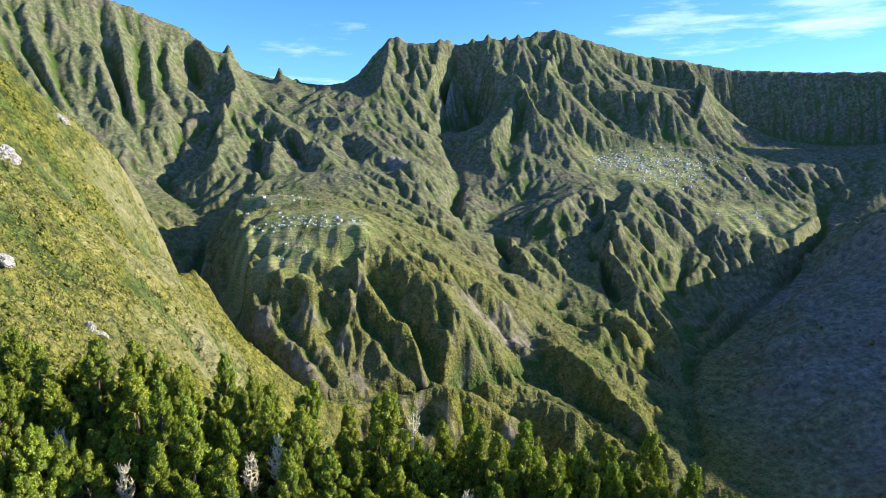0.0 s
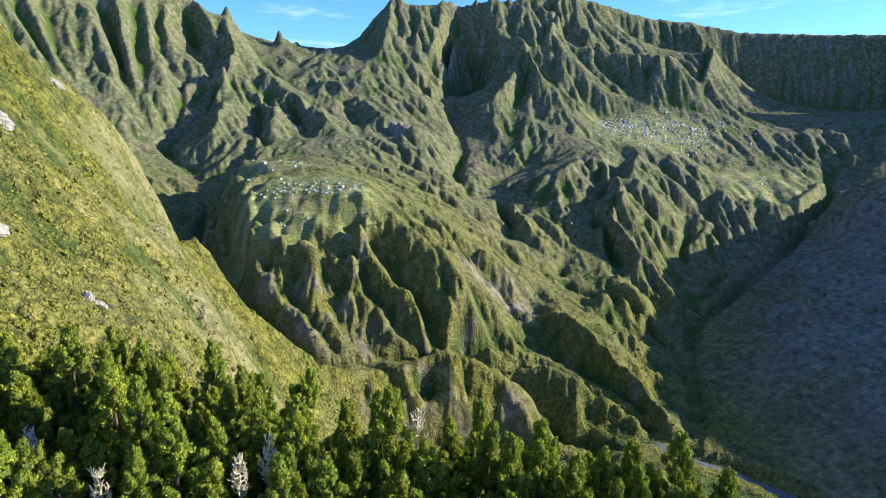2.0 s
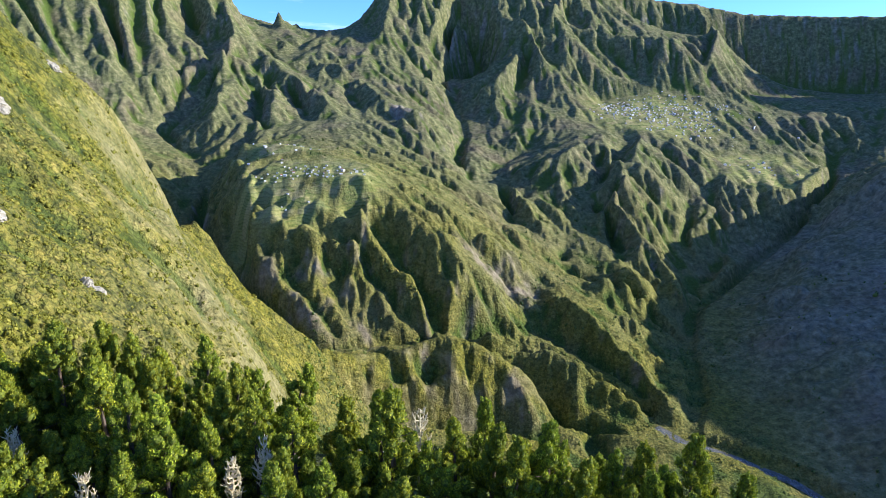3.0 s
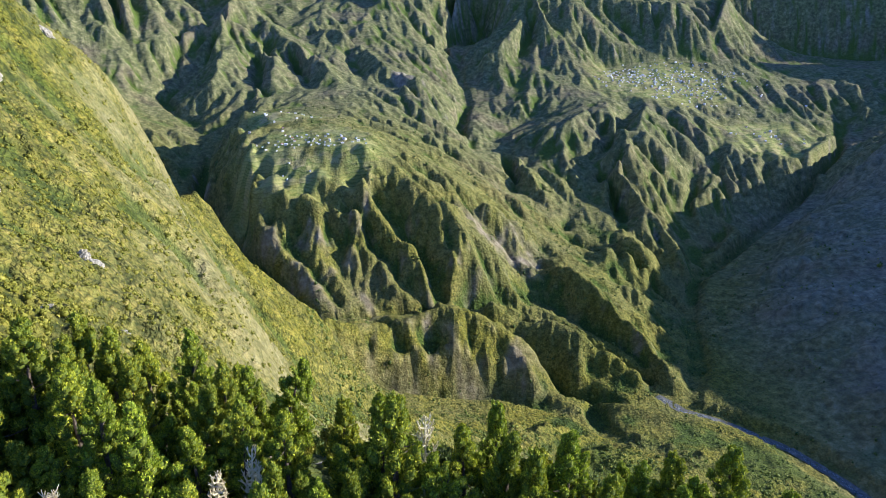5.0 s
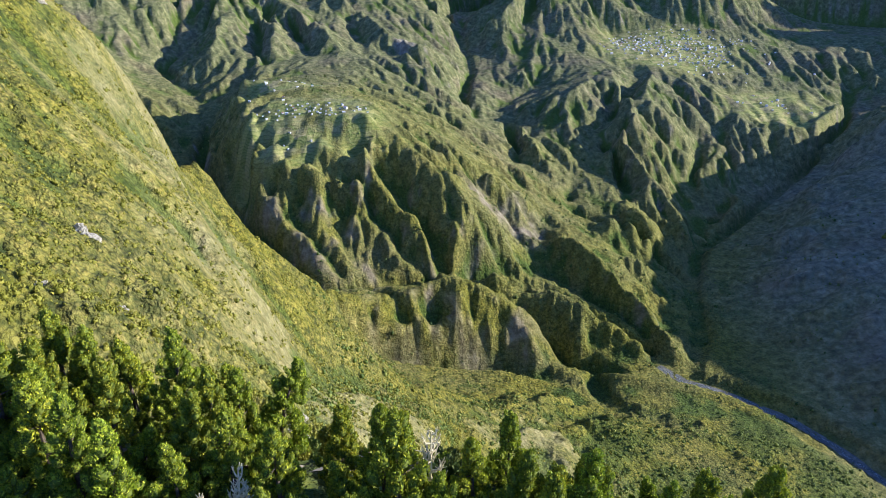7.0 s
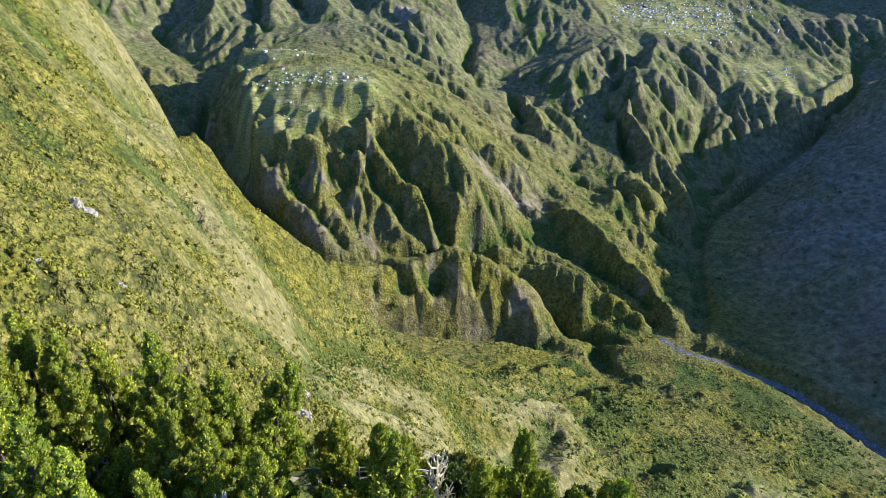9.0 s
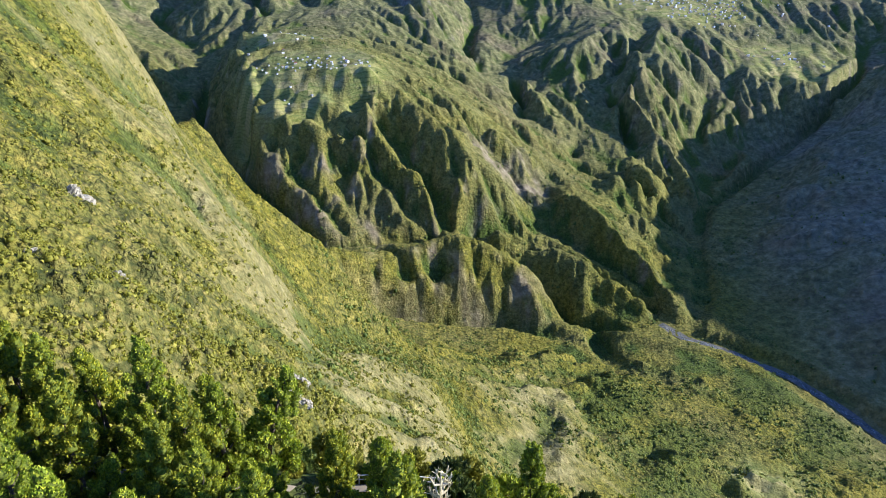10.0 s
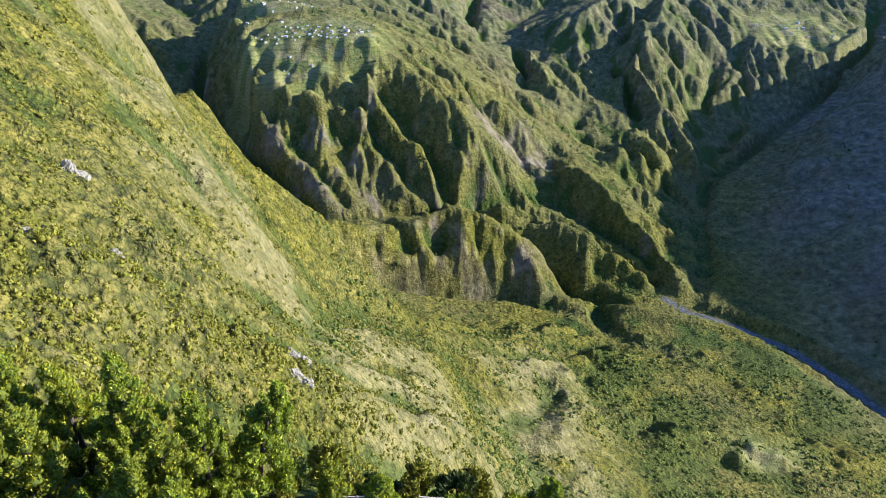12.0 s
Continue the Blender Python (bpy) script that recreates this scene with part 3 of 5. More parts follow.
line("flank_rib", (-265, 524, 748), (-247, 535, 707), (-199, 463, 677), (-163, 408, 654), (-127, 366, 634), (-108, 382, 589))
line("flank_gully", (-246, 420, 746), (-217, 406, 713), (-198, 413, 686), (-175, 414, 650), (-138, 378, 628))
line("flank_gully", (-229, 349, 745), (-210, 351, 720), (-180, 339, 696), (-144, 329, 663))
line("flank_rib", (-187, 296, 724), (-156, 277, 705), (-121, 253, 688), (-102, 263, 656))
line("flank_gully", (-234, 537, 666), (-217, 516, 645), (-186, 493, 614), (-162, 493, 574), (-132, 499, 533))
line("flank_rib", (-169, 577, 560), (-138, 595, 508), (-100, 587, 459), (-53, 576, 418))


def lattice_noise(x, y, seed):
    """Smooth gradient noise in about -1 to 1."""
    xi, yi = np.floor(x).astype(np.int64), np.floor(y).astype(np.int64)
    fx, fy = x - xi, y - yi
    u, v = fx * fx * fx * (fx * (fx * 6 - 15) + 10), fy * fy * fy * (fy * (fy * 6 - 15) + 10)

    def corner(dx, dy):
        h = ((xi + dx) * 374761393 + (yi + dy) * 668265263 + seed * 974634777) & 0xFFFFFFFF
        h = ((h ^ (h >> 13)) * 1274126177) & 0xFFFFFFFF
        a = (h & 0xFFFF) * (2 * np.pi / 65536)
        return np.cos(a) * (fx - dx) + np.sin(a) * (fy - dy)

    a, b, c, d = corner(0, 0), corner(1, 0), corner(0, 1), corner(1, 1)
    return 1.5 * (a + u * (b - a) + v * (c - a) + u * v * (a - b - c + d))


def fractal(x, y, wave, octaves, seed, gain=0.5, ridged=False):
    out, amp, total = 0.0, 1.0, 0.0
    for k in range(octaves):
        n = lattice_noise(x / wave + 17.3 * k, y / wave - 9.1 * k, seed + k)
        out = out + amp * (1 - 2 * np.abs(n) if ridged else n)
        total, amp, wave = total + amp, amp * gain, wave * 0.5
    return out / total


def sampled_lines(step):
    pts = []
    for _, line_points in LINES:
        for p, q in zip(line_points, line_points[1:]):
            p, q = np.array(p, float), np.array(q, float)
            n = max(2, int(np.linalg.norm((q - p)[:2]) / step) + 1)
            pts.append(p + (q - p) * np.linspace(0, 1, n)[:, None])
    pts = np.concatenate(pts)
    # crests and beds wander a little between the plan's points
    x, y = pts[:, 0].copy(), pts[:, 1].copy()
    loose = np.clip((y - 1050) / 250, 0, 1) * np.clip((pts[:, 2] - 90) / 60, 0, 1)
    pts[:, 0] += loose * 13 * fractal(x, y, 85, 3, 301)
    pts[:, 1] += loose * 13 * fractal(x, y, 85, 3, 311)
    pts[:, 2] += loose * 9 * fractal(x, y, 60, 3, 321, 0.6, True)
    return pts


def taut_surface():
    """Heights on the grid: fixed on the lines, as smooth as a drumskin between them, from coarse to fine."""
    z = None
    for k, rounds in ((16, 500), (8, 220), (4, 120), (2, 60), (1, 26)):
        nx, ny, c = NX // k + 1, NY // k + 1, CELL * k
        s = sampled_lines(c * 0.6)
        i, j = np.rint((s[:, 0] - X0) / c).astype(int), np.rint((s[:, 1] - Y0) / c).astype(int)
        ok = (i >= 0) & (i < nx) & (j >= 0) & (j < ny)
        flat = j[ok] * nx + i[ok]
        count = np.bincount(flat, minlength=nx * ny)
        held = (count > 0).reshape(ny, nx)
        value = (np.bincount(flat, s[ok, 2], nx * ny) / np.maximum(count, 1)).reshape(ny, nx)
        if z is None:
            z = np.full((ny, nx), value[held].mean())
        else:
            yy, xx = np.clip(np.arange(ny) / 2, 0, z.shape[0] - 1.001), np.clip(np.arange(nx) / 2, 0, z.shape[1] - 1.001)
            a, b = yy.astype(int), xx.astype(int)
            fy, fx = (yy - a)[:, None], (xx - b)[None]
            z = (z[a][:, b] * (1 - fy) * (1 - fx) + z[a][:, b + 1] * (1 - fy) * fx + z[a + 1][:, b] * fy * (1 - fx) + z[a + 1][:, b + 1] * fy * fx)
        z[held] = value[held]
        for _ in range(rounds):
            p = np.pad(z, 1, mode="edge")
            z = (p[1:-1, :-2] + p[1:-1, 2:] + p[:-2, 1:-1] + p[2:, 1:-1]) * 0.25
            z[held] = value[held]
    return z[:NY, :NX]


def near_lines():
    """Distance in metres from the lines, on a coarse grid, spread to the full one."""
    c = CELL * 5
    nx, ny = NX // 5, NY // 5
    gx, gy = np.meshgrid(X0 + c * (np.arange(nx) + 0.4), Y0 + c * (np.arange(ny) + 0.4))
    s = sampled_lines(40)
    d = np.full(gx.shape, 1e9)
    for k in range(0, len(s), 8):
        q = s[k:k + 8]
        d = np.minimum(d, ((gx[..., None] - q[:, 0]) ** 2 + (gy[..., None] - q[:, 1]) ** 2).min(-1))
    return np.sqrt(d).repeat(5, 0).repeat(5, 1)[:NY, :NX]


def soften(a, n):
    for _ in range(n):
        p = np.pad(a, 1, mode="edge")
        a = (p[:-2, 1:-1] + p[2:, 1:-1] + p[1:-1, :-2] + p[1:-1, 2:] + 2 * a) / 6
    return a


def faceted(z):
    """Ridges get straight flanks no steeper than their rock can stand, the flanks of hollows likewise."""
    gx, gy = np.meshgrid(X0 + CELL * np.arange(NX), Y0 + CELL * np.arange(NY))
    stand = 1.12 + 2.2 * np.clip((gy - 3000) / 500, 0, 1)
    stand = np.where((gy < 1010) & (gx < 700), 4.0, stand)
    stand = np.where((gy < 1235) & (gx < 260), 3.0, stand)
    stand = np.where(np.hypot(gx + 600, gy - 1680) < 260, 1.9, stand)
    up, down = z.copy(), z.copy()
    for _ in range(26):
        for dx, dy in ((0, 1), (1, 0), (1, 1), (1, -1)):
            fall = stand * CELL * math.hypot(dx, dy)
            for sx in (1, -1):
                other = (slice(1, -1), slice(1, -1))
                shift = (slice(1 + sx * dy, NY - 1 + sx * dy), slice(1 + sx * dx, NX - 1 + sx * dx))
                up[other] = np.maximum(up[other], up[shift] - fall[other])
                down[other] = np.minimum(down[other], down[shift] + fall[other])
    return 0.68 * up + 0.32 * down


def weather(z, cell, drops, rounds, steps, rate, seed):
    """Rain runs down the slopes, cuts gullies and drops its load where it slows."""
    rng = np.random.default_rng(seed)
    ny, nx = z.shape
    h = (z / cell).ravel().copy()
    n = h.size
    for _ in range(rounds):
        x, y = rng.uniform(1, nx - 3, drops), rng.uniform(1, ny - 3, drops)
        vx, vy, load, water = np.zeros(drops), np.zeros(drops), np.zeros(drops), np.ones(drops)
        for _ in range(steps):
            i, j = x.astype(int), y.astype(int)
            u, v, k = x - i, y - j, j * nx + i
            a, b, c, d = h[k], h[k + 1], h[k + nx], h[k + nx + 1]
            gx, gy = (b - a) * (1 - v) + (d - c) * v, (c - a) * (1 - u) + (d - b) * u
            here = a * (1 - u) * (1 - v) + b * u * (1 - v) + c * (1 - u) * v + d * u * v
            vx, vy = vx * 0.25 - gx * 0.75, vy * 0.25 - gy * 0.75
            size = np.sqrt(vx * vx + vy * vy) + 1e-9
            vx, vy = vx / size, vy / size
            x2, y2 = np.clip(x + vx, 1, nx - 3), np.clip(y + vy, 1, ny - 3)
            i2, j2 = x2.astype(int), y2.astype(int)
            u2, v2, k2 = x2 - i2, y2 - j2, j2 * nx + i2
            there = h[k2] * (1 - u2) * (1 - v2) + h[k2 + 1] * u2 * (1 - v2) + h[k2 + nx] * (1 - u2) * v2 + h[k2 + nx + 1] * u2 * v2
            drop = here - there
            room = np.clip(drop, 0.0, 1.2) * water * 1.6
            cut = np.where(drop > 0, np.minimum((room - load) * rate, drop * 0.5), -0.35 * np.minimum(load, -drop))
            cut = np.where((drop > 0) & (room < load), (room - load) * 0.03, cut)
            load, water = load + cut, water * 0.985
            h -= np.bincount(np.concatenate((k, k + 1, k + nx, k + nx + 1)), np.concatenate((cut * (1 - u) * (1 - v), cut * u * (1 - v), cut * (1 - u) * v, cut * u * v)), n)
            x, y = x2, y2
    return h.reshape(ny, nx) * cell


def spread(a, k):
    """A coarse grid of every k-th cell, brought to the full one."""
    yy, xx = np.minimum(np.arange(NY) / k, a.shape[0] - 1.001), np.minimum(np.arange(NX) / k, a.shape[1] - 1.001)
    i, j = yy.astype(int), xx.astype(int)
    fy, fx = (yy - i)[:, None], (xx - j)[None]
    return a[i][:, j] * (1 - fy) * (1 - fx) + a[i][:, j + 1] * (1 - fy) * fx + a[i + 1][:, j] * fy * (1 - fx) + a[i + 1][:, j + 1] * fy * fx


def weathered(z, k, *how):
    """The same on every k-th cell; what it cuts is taken off the whole grid, and the broad form is kept."""
    coarse = z[::k, ::k]
    cut = weather(coarse, CELL * k, *how) - coarse
    return z + spread(cut - soften(cut, 30), k)


def ribs(x, y, gx, gy, wave, seed):
    """Ribs and gullies, -1 to 1, that run straight down a slope of the gradient given, about one wave apart, and fork where it turns."""
    steep = np.hypot(gx, gy) + 1e-6
    ax, ay = -gy / steep, gx / steep
    px, py = (x - X0) / wave, (y - Y0) / wave
    ix, iy = np.floor(px).astype(int), np.floor(py).astype(int)
    fx, fy = px - ix, py - iy
    jitter = np.random.default_rng(seed).uniform(-0.45, 0.45, (2, 64, 64))
    even, odd, total = np.zeros_like(px), np.zeros_like(px), np.zeros_like(px)
    for dy in (-1, 0, 1, 2):
        for dx in (-1, 0, 1, 2):
            r, c = (iy + dy) % 64, (ix + dx) % 64
            ox, oy = fx - dx + jitter[0][r, c], fy - dy + jitter[1][r, c]
            w = np.exp(-2.2 * (ox * ox + oy * oy))
            turn = 2 * np.pi * (ox * ax + oy * ay)
            even, odd, total = even + w * np.cos(turn), odd + w * np.sin(turn), total + w
    size = np.hypot(even, odd) / total
    form = even / total / (size + 1e-6) * np.clip(size * 2.2, 0, 1)
    return np.clip((steep - 0.18) / 0.5, 0, 1) * np.arcsin(np.clip(form, -1, 1)) * (2 / np.pi)


def gullied(z, wave, depth, seed):
    gy, gx = np.gradient(soften(z, max(1, int((wave / CELL / 4) ** 2 / 2))), CELL)
    return z + depth * ribs(GX, GY, gx, gy, wave, seed)


def blob(gx, gy, cx, cy, rx, ry, turn=0.0):
    """1 inside an ellipse of the plan, 0 outside, soft at its edge."""
    c, s = math.cos(radians(turn)), math.sin(radians(turn))
    dx, dy = gx - cx, gy - cy
    d = np.hypot((dx * c + dy * s) / rx, (dy * c - dx * s) / ry)
    return np.clip((1.25 - d) / 0.5, 0, 1)


GX, GY = np.meshgrid(X0 + CELL * np.arange(NX), Y0 + CELL * np.arange(NY))
LAND = soften(faceted(taut_surface()), 1)
VILLAGE = np.maximum(blob(GX, GY, -410, 1770, 225, 170, 8), blob(GX, GY, -560, 2060, 160, 90, 20))
TOWN = np.maximum(blob(GX, GY, 1050, 3250, 330, 260, 0), blob(GX, GY, 1400, 2760, 230, 170, 0))
BENCH = blob(GX, GY, -20, 20, 150, 80, 0)
NEAR = np.clip((1040 - GY) / 150, 0, 1) * np.clip((900 - GX) / 200, 0, 1)
LEVEL = np.clip(np.maximum(np.maximum(VILLAGE, TOWN * 0.9), BENCH), 0, 1)
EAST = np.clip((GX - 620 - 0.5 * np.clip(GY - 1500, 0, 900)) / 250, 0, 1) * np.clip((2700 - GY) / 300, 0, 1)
_far = np.clip(near_lines() / 80, 0, 1)
_calm = (1 - 0.85 * LEVEL) * (1 - NEAR * np.where(GY < 620, 0.74, 0.25)) * (1 - 0.15 * EAST) * (1 - 0.75 * blob(GX, GY, 2900, 4300, 1100, 450, -10))
_wx, _wy = 110 * fractal(GX, GY, 480, 3, 5), 110 * fractal(GX, GY, 480, 3, 9)
LAND = LAND + (3 + 12 * _far) * _calm * (fractal(GX + _wx, GY + _wy, 330, 3, 21, 0.5, True) - 0.25)
_high = np.clip((GY - 2700) / 700, 0, 1)
LAND = gullied(LAND, 250, 24 * _calm * np.maximum(0.35 * _high, EAST), 40)
_cut = _calm * (0.3 + 0.7 * _far) * (1 - 0.15 * blob(GX, GY, -300, 1550, 420, 330)) * (1 - 0.35 * _high) * (1 + 1.2 * blob(GX, GY, 0, 1195, 220, 60, 5)) * (1 + 1.6 * blob(GX, GY, 400, 830, 270, 260))
for _wave, _depth in ((140, 16), (72, 9.5), (38, 4.6)):
    LAND = gullied(LAND, _wave, _depth * _cut, int(_wave))
SHOULDER = blob(GX, GY, -30, 20, 190, 110, 0)
_rough = LAND
LAND = weathered(LAND, 4, 12000, 2, 40, 0.12, 3)
LAND = weathered(LAND, 2, 30000, 3, 50, 0.16, 4)
LAND = weathered(LAND, 1, 60000, 6, 50, 0.25, 5)
LAND = LAND + (_rough - LAND) * np.maximum(np.maximum(SHOULDER, 0.45 * NEAR), 0.75 * LEVEL)


def held_to_lines(z, reach, share):
    """Brings the land back onto the plan's lines where rain and roughness have moved it."""
    s = sampled_lines(CELL)
    far = np.clip((s[:, 1] - 2800) / 800, 0, 1) * np.clip((s[:, 2] - 950) / 200, 0, 1) * np.clip((900 - s[:, 0]) / 300, 0, 1)
    s[:, 2] += far * 18 * fractal(s[:, 0], s[:, 1], 130, 3, 171, 0.6, True)
    i, j = np.rint((s[:, 0] - X0) / CELL).astype(int), np.rint((s[:, 1] - Y0) / CELL).astype(int)
    ok = (i > 0) & (i < NX) & (j > 0) & (j < NY)
    flat = j[ok] * NX + i[ok]
    count = np.bincount(flat, minlength=NX * NY).reshape(NY, NX)
    off = np.bincount(flat, s[ok, 2], NX * NY).reshape(NY, NX) / np.maximum(count, 1) - z
    there = (count > 0).astype(float)
    weight, off = soften(there, reach), soften(np.where(count > 0, np.clip(off, -60, 60), 0.0), reach)
    return z + share * off / np.maximum(weight, 1e-6) * np.clip(weight * 3.8 * math.sqrt(reach), 0, 1)


LAND = held_to_lines(held_to_lines(LAND, 14, 0.85), 3, 0.75)
# rock teeth on the skyline: place, height and half width
for _px, _py, _tall, _half in ((195, 4308, 30, 24), (300, 4322, 40, 26), (420, 4338, 28, 24), (505, 4350, 36, 24), (640, 4378, 24, 26), (-1245, 3752, 46, 34), (-1045, 4085, 52, 30), (-945, 4125, 24, 26), (-20, 4272, 22, 26), (-300, 4250, 20, 30)):
    LAND = LAND + _tall * np.clip(1 - np.hypot(GX - _px, (GY - _py) * 0.7) / _half, 0, 1)
RIVER = [p for n, p in LINES if n == "river_low"][0]
RIVER = ((470, 1250, 60),) + RIVER + ((800, 840, 38),)


def river_side(x, y):
    """Distance from the river's middle, and the bed's height there."""
    best, level = np.full(np.shape(x), 1e9), np.zeros(np.shape(x))
    for p, q in zip(RIVER, RIVER[1:]):
        ex, ey = q[0] - p[0], q[1] - p[1]
        t = np.clip(((x - p[0]) * ex + (y - p[1]) * ey) / (ex * ex + ey * ey), 0, 1)
        d = np.hypot(x - p[0] - t * ex, y - p[1] - t * ey)
        level = np.where(d < best, p[2] + t * (q[2] - p[2]), level)
        best = np.minimum(best, d)
    return best, level


_d, _level = river_side(GX, GY)
LAND = LAND + (_level - LAND) * np.clip((42 - _d) / 20, 0, 1)
SLOPE = np.hypot(*np.gradient(LAND, CELL))
HOLLOW = soften(LAND, 24) - LAND
FALL_Y, FALL_X = np.gradient(soften(LAND, 2), CELL)


def grid_at(a, x, y):
    """The grid's values at places of the plan, on a smooth cubic."""
    fx, fy = np.clip((x - X0) / CELL, 1, NX - 3.001), np.clip((y - Y0) / CELL, 1, NY - 3.001)
    i, j = fx.astype(int), fy.astype(int)
    u, v = fx - i, fy - j

    def weights(t):
        return ((1 - t) ** 3 / 6, (3 * t ** 3 - 6 * t * t + 4) / 6, (-3 * t ** 3 + 3 * t * t + 3 * t + 1) / 6, t ** 3 / 6)

    out = 0.0
    for dv, wv in zip((-1, 0, 1, 2), weights(v)):
        for du, wu in zip((-1, 0, 1, 2), weights(u)):
            out = out + wv * wu * a[j + dv, i + du]
    return out


def billow(x, y, wave, seed):
    """Rounded tops with creases between them, 0 to about 1: canopies and bushes seen as a surface."""
    return np.abs(lattice_noise(x / wave, y / wave, seed)) + 0.5 * np.abs(lattice_noise(x / wave * 2.1 + 7, y / wave * 2.1, seed + 1))


def fine_relief(x, y):
    """Bushes, ledges and small gullies that the grid is too coarse for."""
    level = np.clip(grid_at(LEVEL, x, y), 0, 1)
    far = np.clip(y / 1500, 0, 1)
    cover = land_cover(x, y)
    leafy = (1 - cover[:, 0]) * (1 - 0.8 * cover[:, 2]) * (1 - 0.75 * pale_slope(x, y)) * (1 - 0.8 * level)
    fall_x, fall_y = grid_at(FALL_X, x, y), grid_at(FALL_Y, x, y)
    steep = (1 - 0.8 * level) * (1 - 0.6 * np.clip(grid_at(NEAR, x, y), 0, 1) * np.clip((740 - y) / 120, 0, 1))
    steep = steep * np.clip(0.6 + 1.4 * fractal(x, y, 95, 3, 211), 0.1, 1.5)
    cut = steep * ((1.2 + 2.0 * far) * ribs(x, y, fall_x, fall_y, 25, 24) + (0.7 + 0.8 * far) * ribs(x, y, fall_x, fall_y, 13, 12))
    bare = cut + (1 - 0.7 * level) * ((1.6 + 1.6 * far) * fractal(x, y, 30, 3, 61, 0.55, True) + (0.4 + 0.8 * far) * fractal(x, y, 6.0, 2, 71))
    bushes = np.clip(0.7 + fractal(x, y, 70, 3, 131), 0.25, 1.5) * (5.8 * (1 - far) * billow(x, y, 7.5, 62) + 2.0 * far * billow(x, y, 14, 64))
    return bare + leafy * bushes


def land_height(x, y):
    x, y = np.atleast_1d(np.asarray(x, float)), np.atleast_1d(np.asarray(y, float))
    return grid_at(LAND, x, y) + fine_relief(x, y)


def ground_sheet():
    """One sheet out to the horizon, finely meshed ahead and coarser behind and beyond."""
    ang = np.concatenate((np.linspace(-180, -48, 30, endpoint=False), np.linspace(-48, 48, 780), np.linspace(48, 180, 30, endpoint=False)[1:]))
    rad = np.concatenate((np.geomspace(6, 130, 36, endpoint=False), np.geomspace(130, 1400, 345, endpoint=False), np.geomspace(1400, 5400, 290), (6500, 9000)))
    A, R = np.meshgrid(np.radians(ang), rad)
    x, y = R * np.sin(A), R * np.cos(A)
    z = land_height(x.ravel(), y.ravel()).reshape(x.shape)
    na, nr = len(ang), len(rad)
    co = np.stack((x, y, z), -1).reshape(-1, 3)
    co = np.concatenate((co, [[0, 0, float(land_height(0, 0)[0])]]))
    r, a = np.meshgrid(np.arange(nr - 1), np.arange(na), indexing="ij")
    a2 = (a + 1) % na
    quads = np.stack((r * na + a, (r + 1) * na + a, (r + 1) * na + a2, r * na + a2), -1).reshape(-1, 4)[:, ::-1]
    fan = np.stack((np.full(na, nr * na), np.arange(na), (np.arange(na) + 1) % na), -1)[:, ::-1]
    me = bpy.data.meshes.new("ground")
    me.vertices.add(len(co))
    me.vertices.foreach_set("co", co.ravel())
    loops = np.concatenate((quads.ravel(), fan.ravel()))
    me.loops.add(len(loops))
    me.loops.foreach_set("vertex_index", loops.astype(np.int32))
    starts = np.concatenate((np.arange(len(quads)) * 4, len(quads) * 4 + np.arange(na) * 3))
    me.polygons.add(len(starts))
    me.polygons.foreach_set("loop_start", starts.astype(np.int32))
    me.update(calc_edges=True)
    me.shade_smooth()
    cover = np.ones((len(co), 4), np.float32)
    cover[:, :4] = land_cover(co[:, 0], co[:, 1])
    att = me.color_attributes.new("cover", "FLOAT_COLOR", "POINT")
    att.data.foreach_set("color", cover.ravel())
    pale = me.attributes.new("pale", "FLOAT", "POINT")
    pale.data.foreach_set("value", pale_slope(co[:, 0], co[:, 1]).astype(np.float32))
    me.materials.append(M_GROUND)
    return tagged(new("ground", me), "steep green volcanic mountainsides with bare rock ribs", "mountainside", kind="structure")


PALE = ((-290, 590, 60), (-250, 530, 62), (-212, 480, 60), (-165, 430, 62), (-130, 410, 66), (-97, 400, 76), (-55, 400, 88), (-25, 320, 80))
PALE_LOW = ((120, 790, 62), (112, 640, 66), (95, 480, 60))


def pale_slope(x, y):
    """The bleached grass and thin soil of the steep near face, down a band, and of the scarp below it."""
    out = np.zeros_like(x)
    for band in (PALE, PALE_LOW):
        for (ax, ay, aw), (bx, by, bw) in zip(band, band[1:]):
            t = np.clip(((x - ax) * (bx - ax) + (y - ay) * (by - ay)) / ((bx - ax) ** 2 + (by - ay) ** 2), 0, 1)
            d = np.hypot(x - ax - t * (bx - ax), y - ay - t * (by - ay)) / (aw + t * (bw - aw))
            out = np.maximum(out, np.clip(1.5 - d, 0, 1))
    return np.clip(out * 0.9 + 1.5 * fractal(x, y, 44, 5, 151, 0.6) - 0.2, 0, 0.82) * (out > 0)


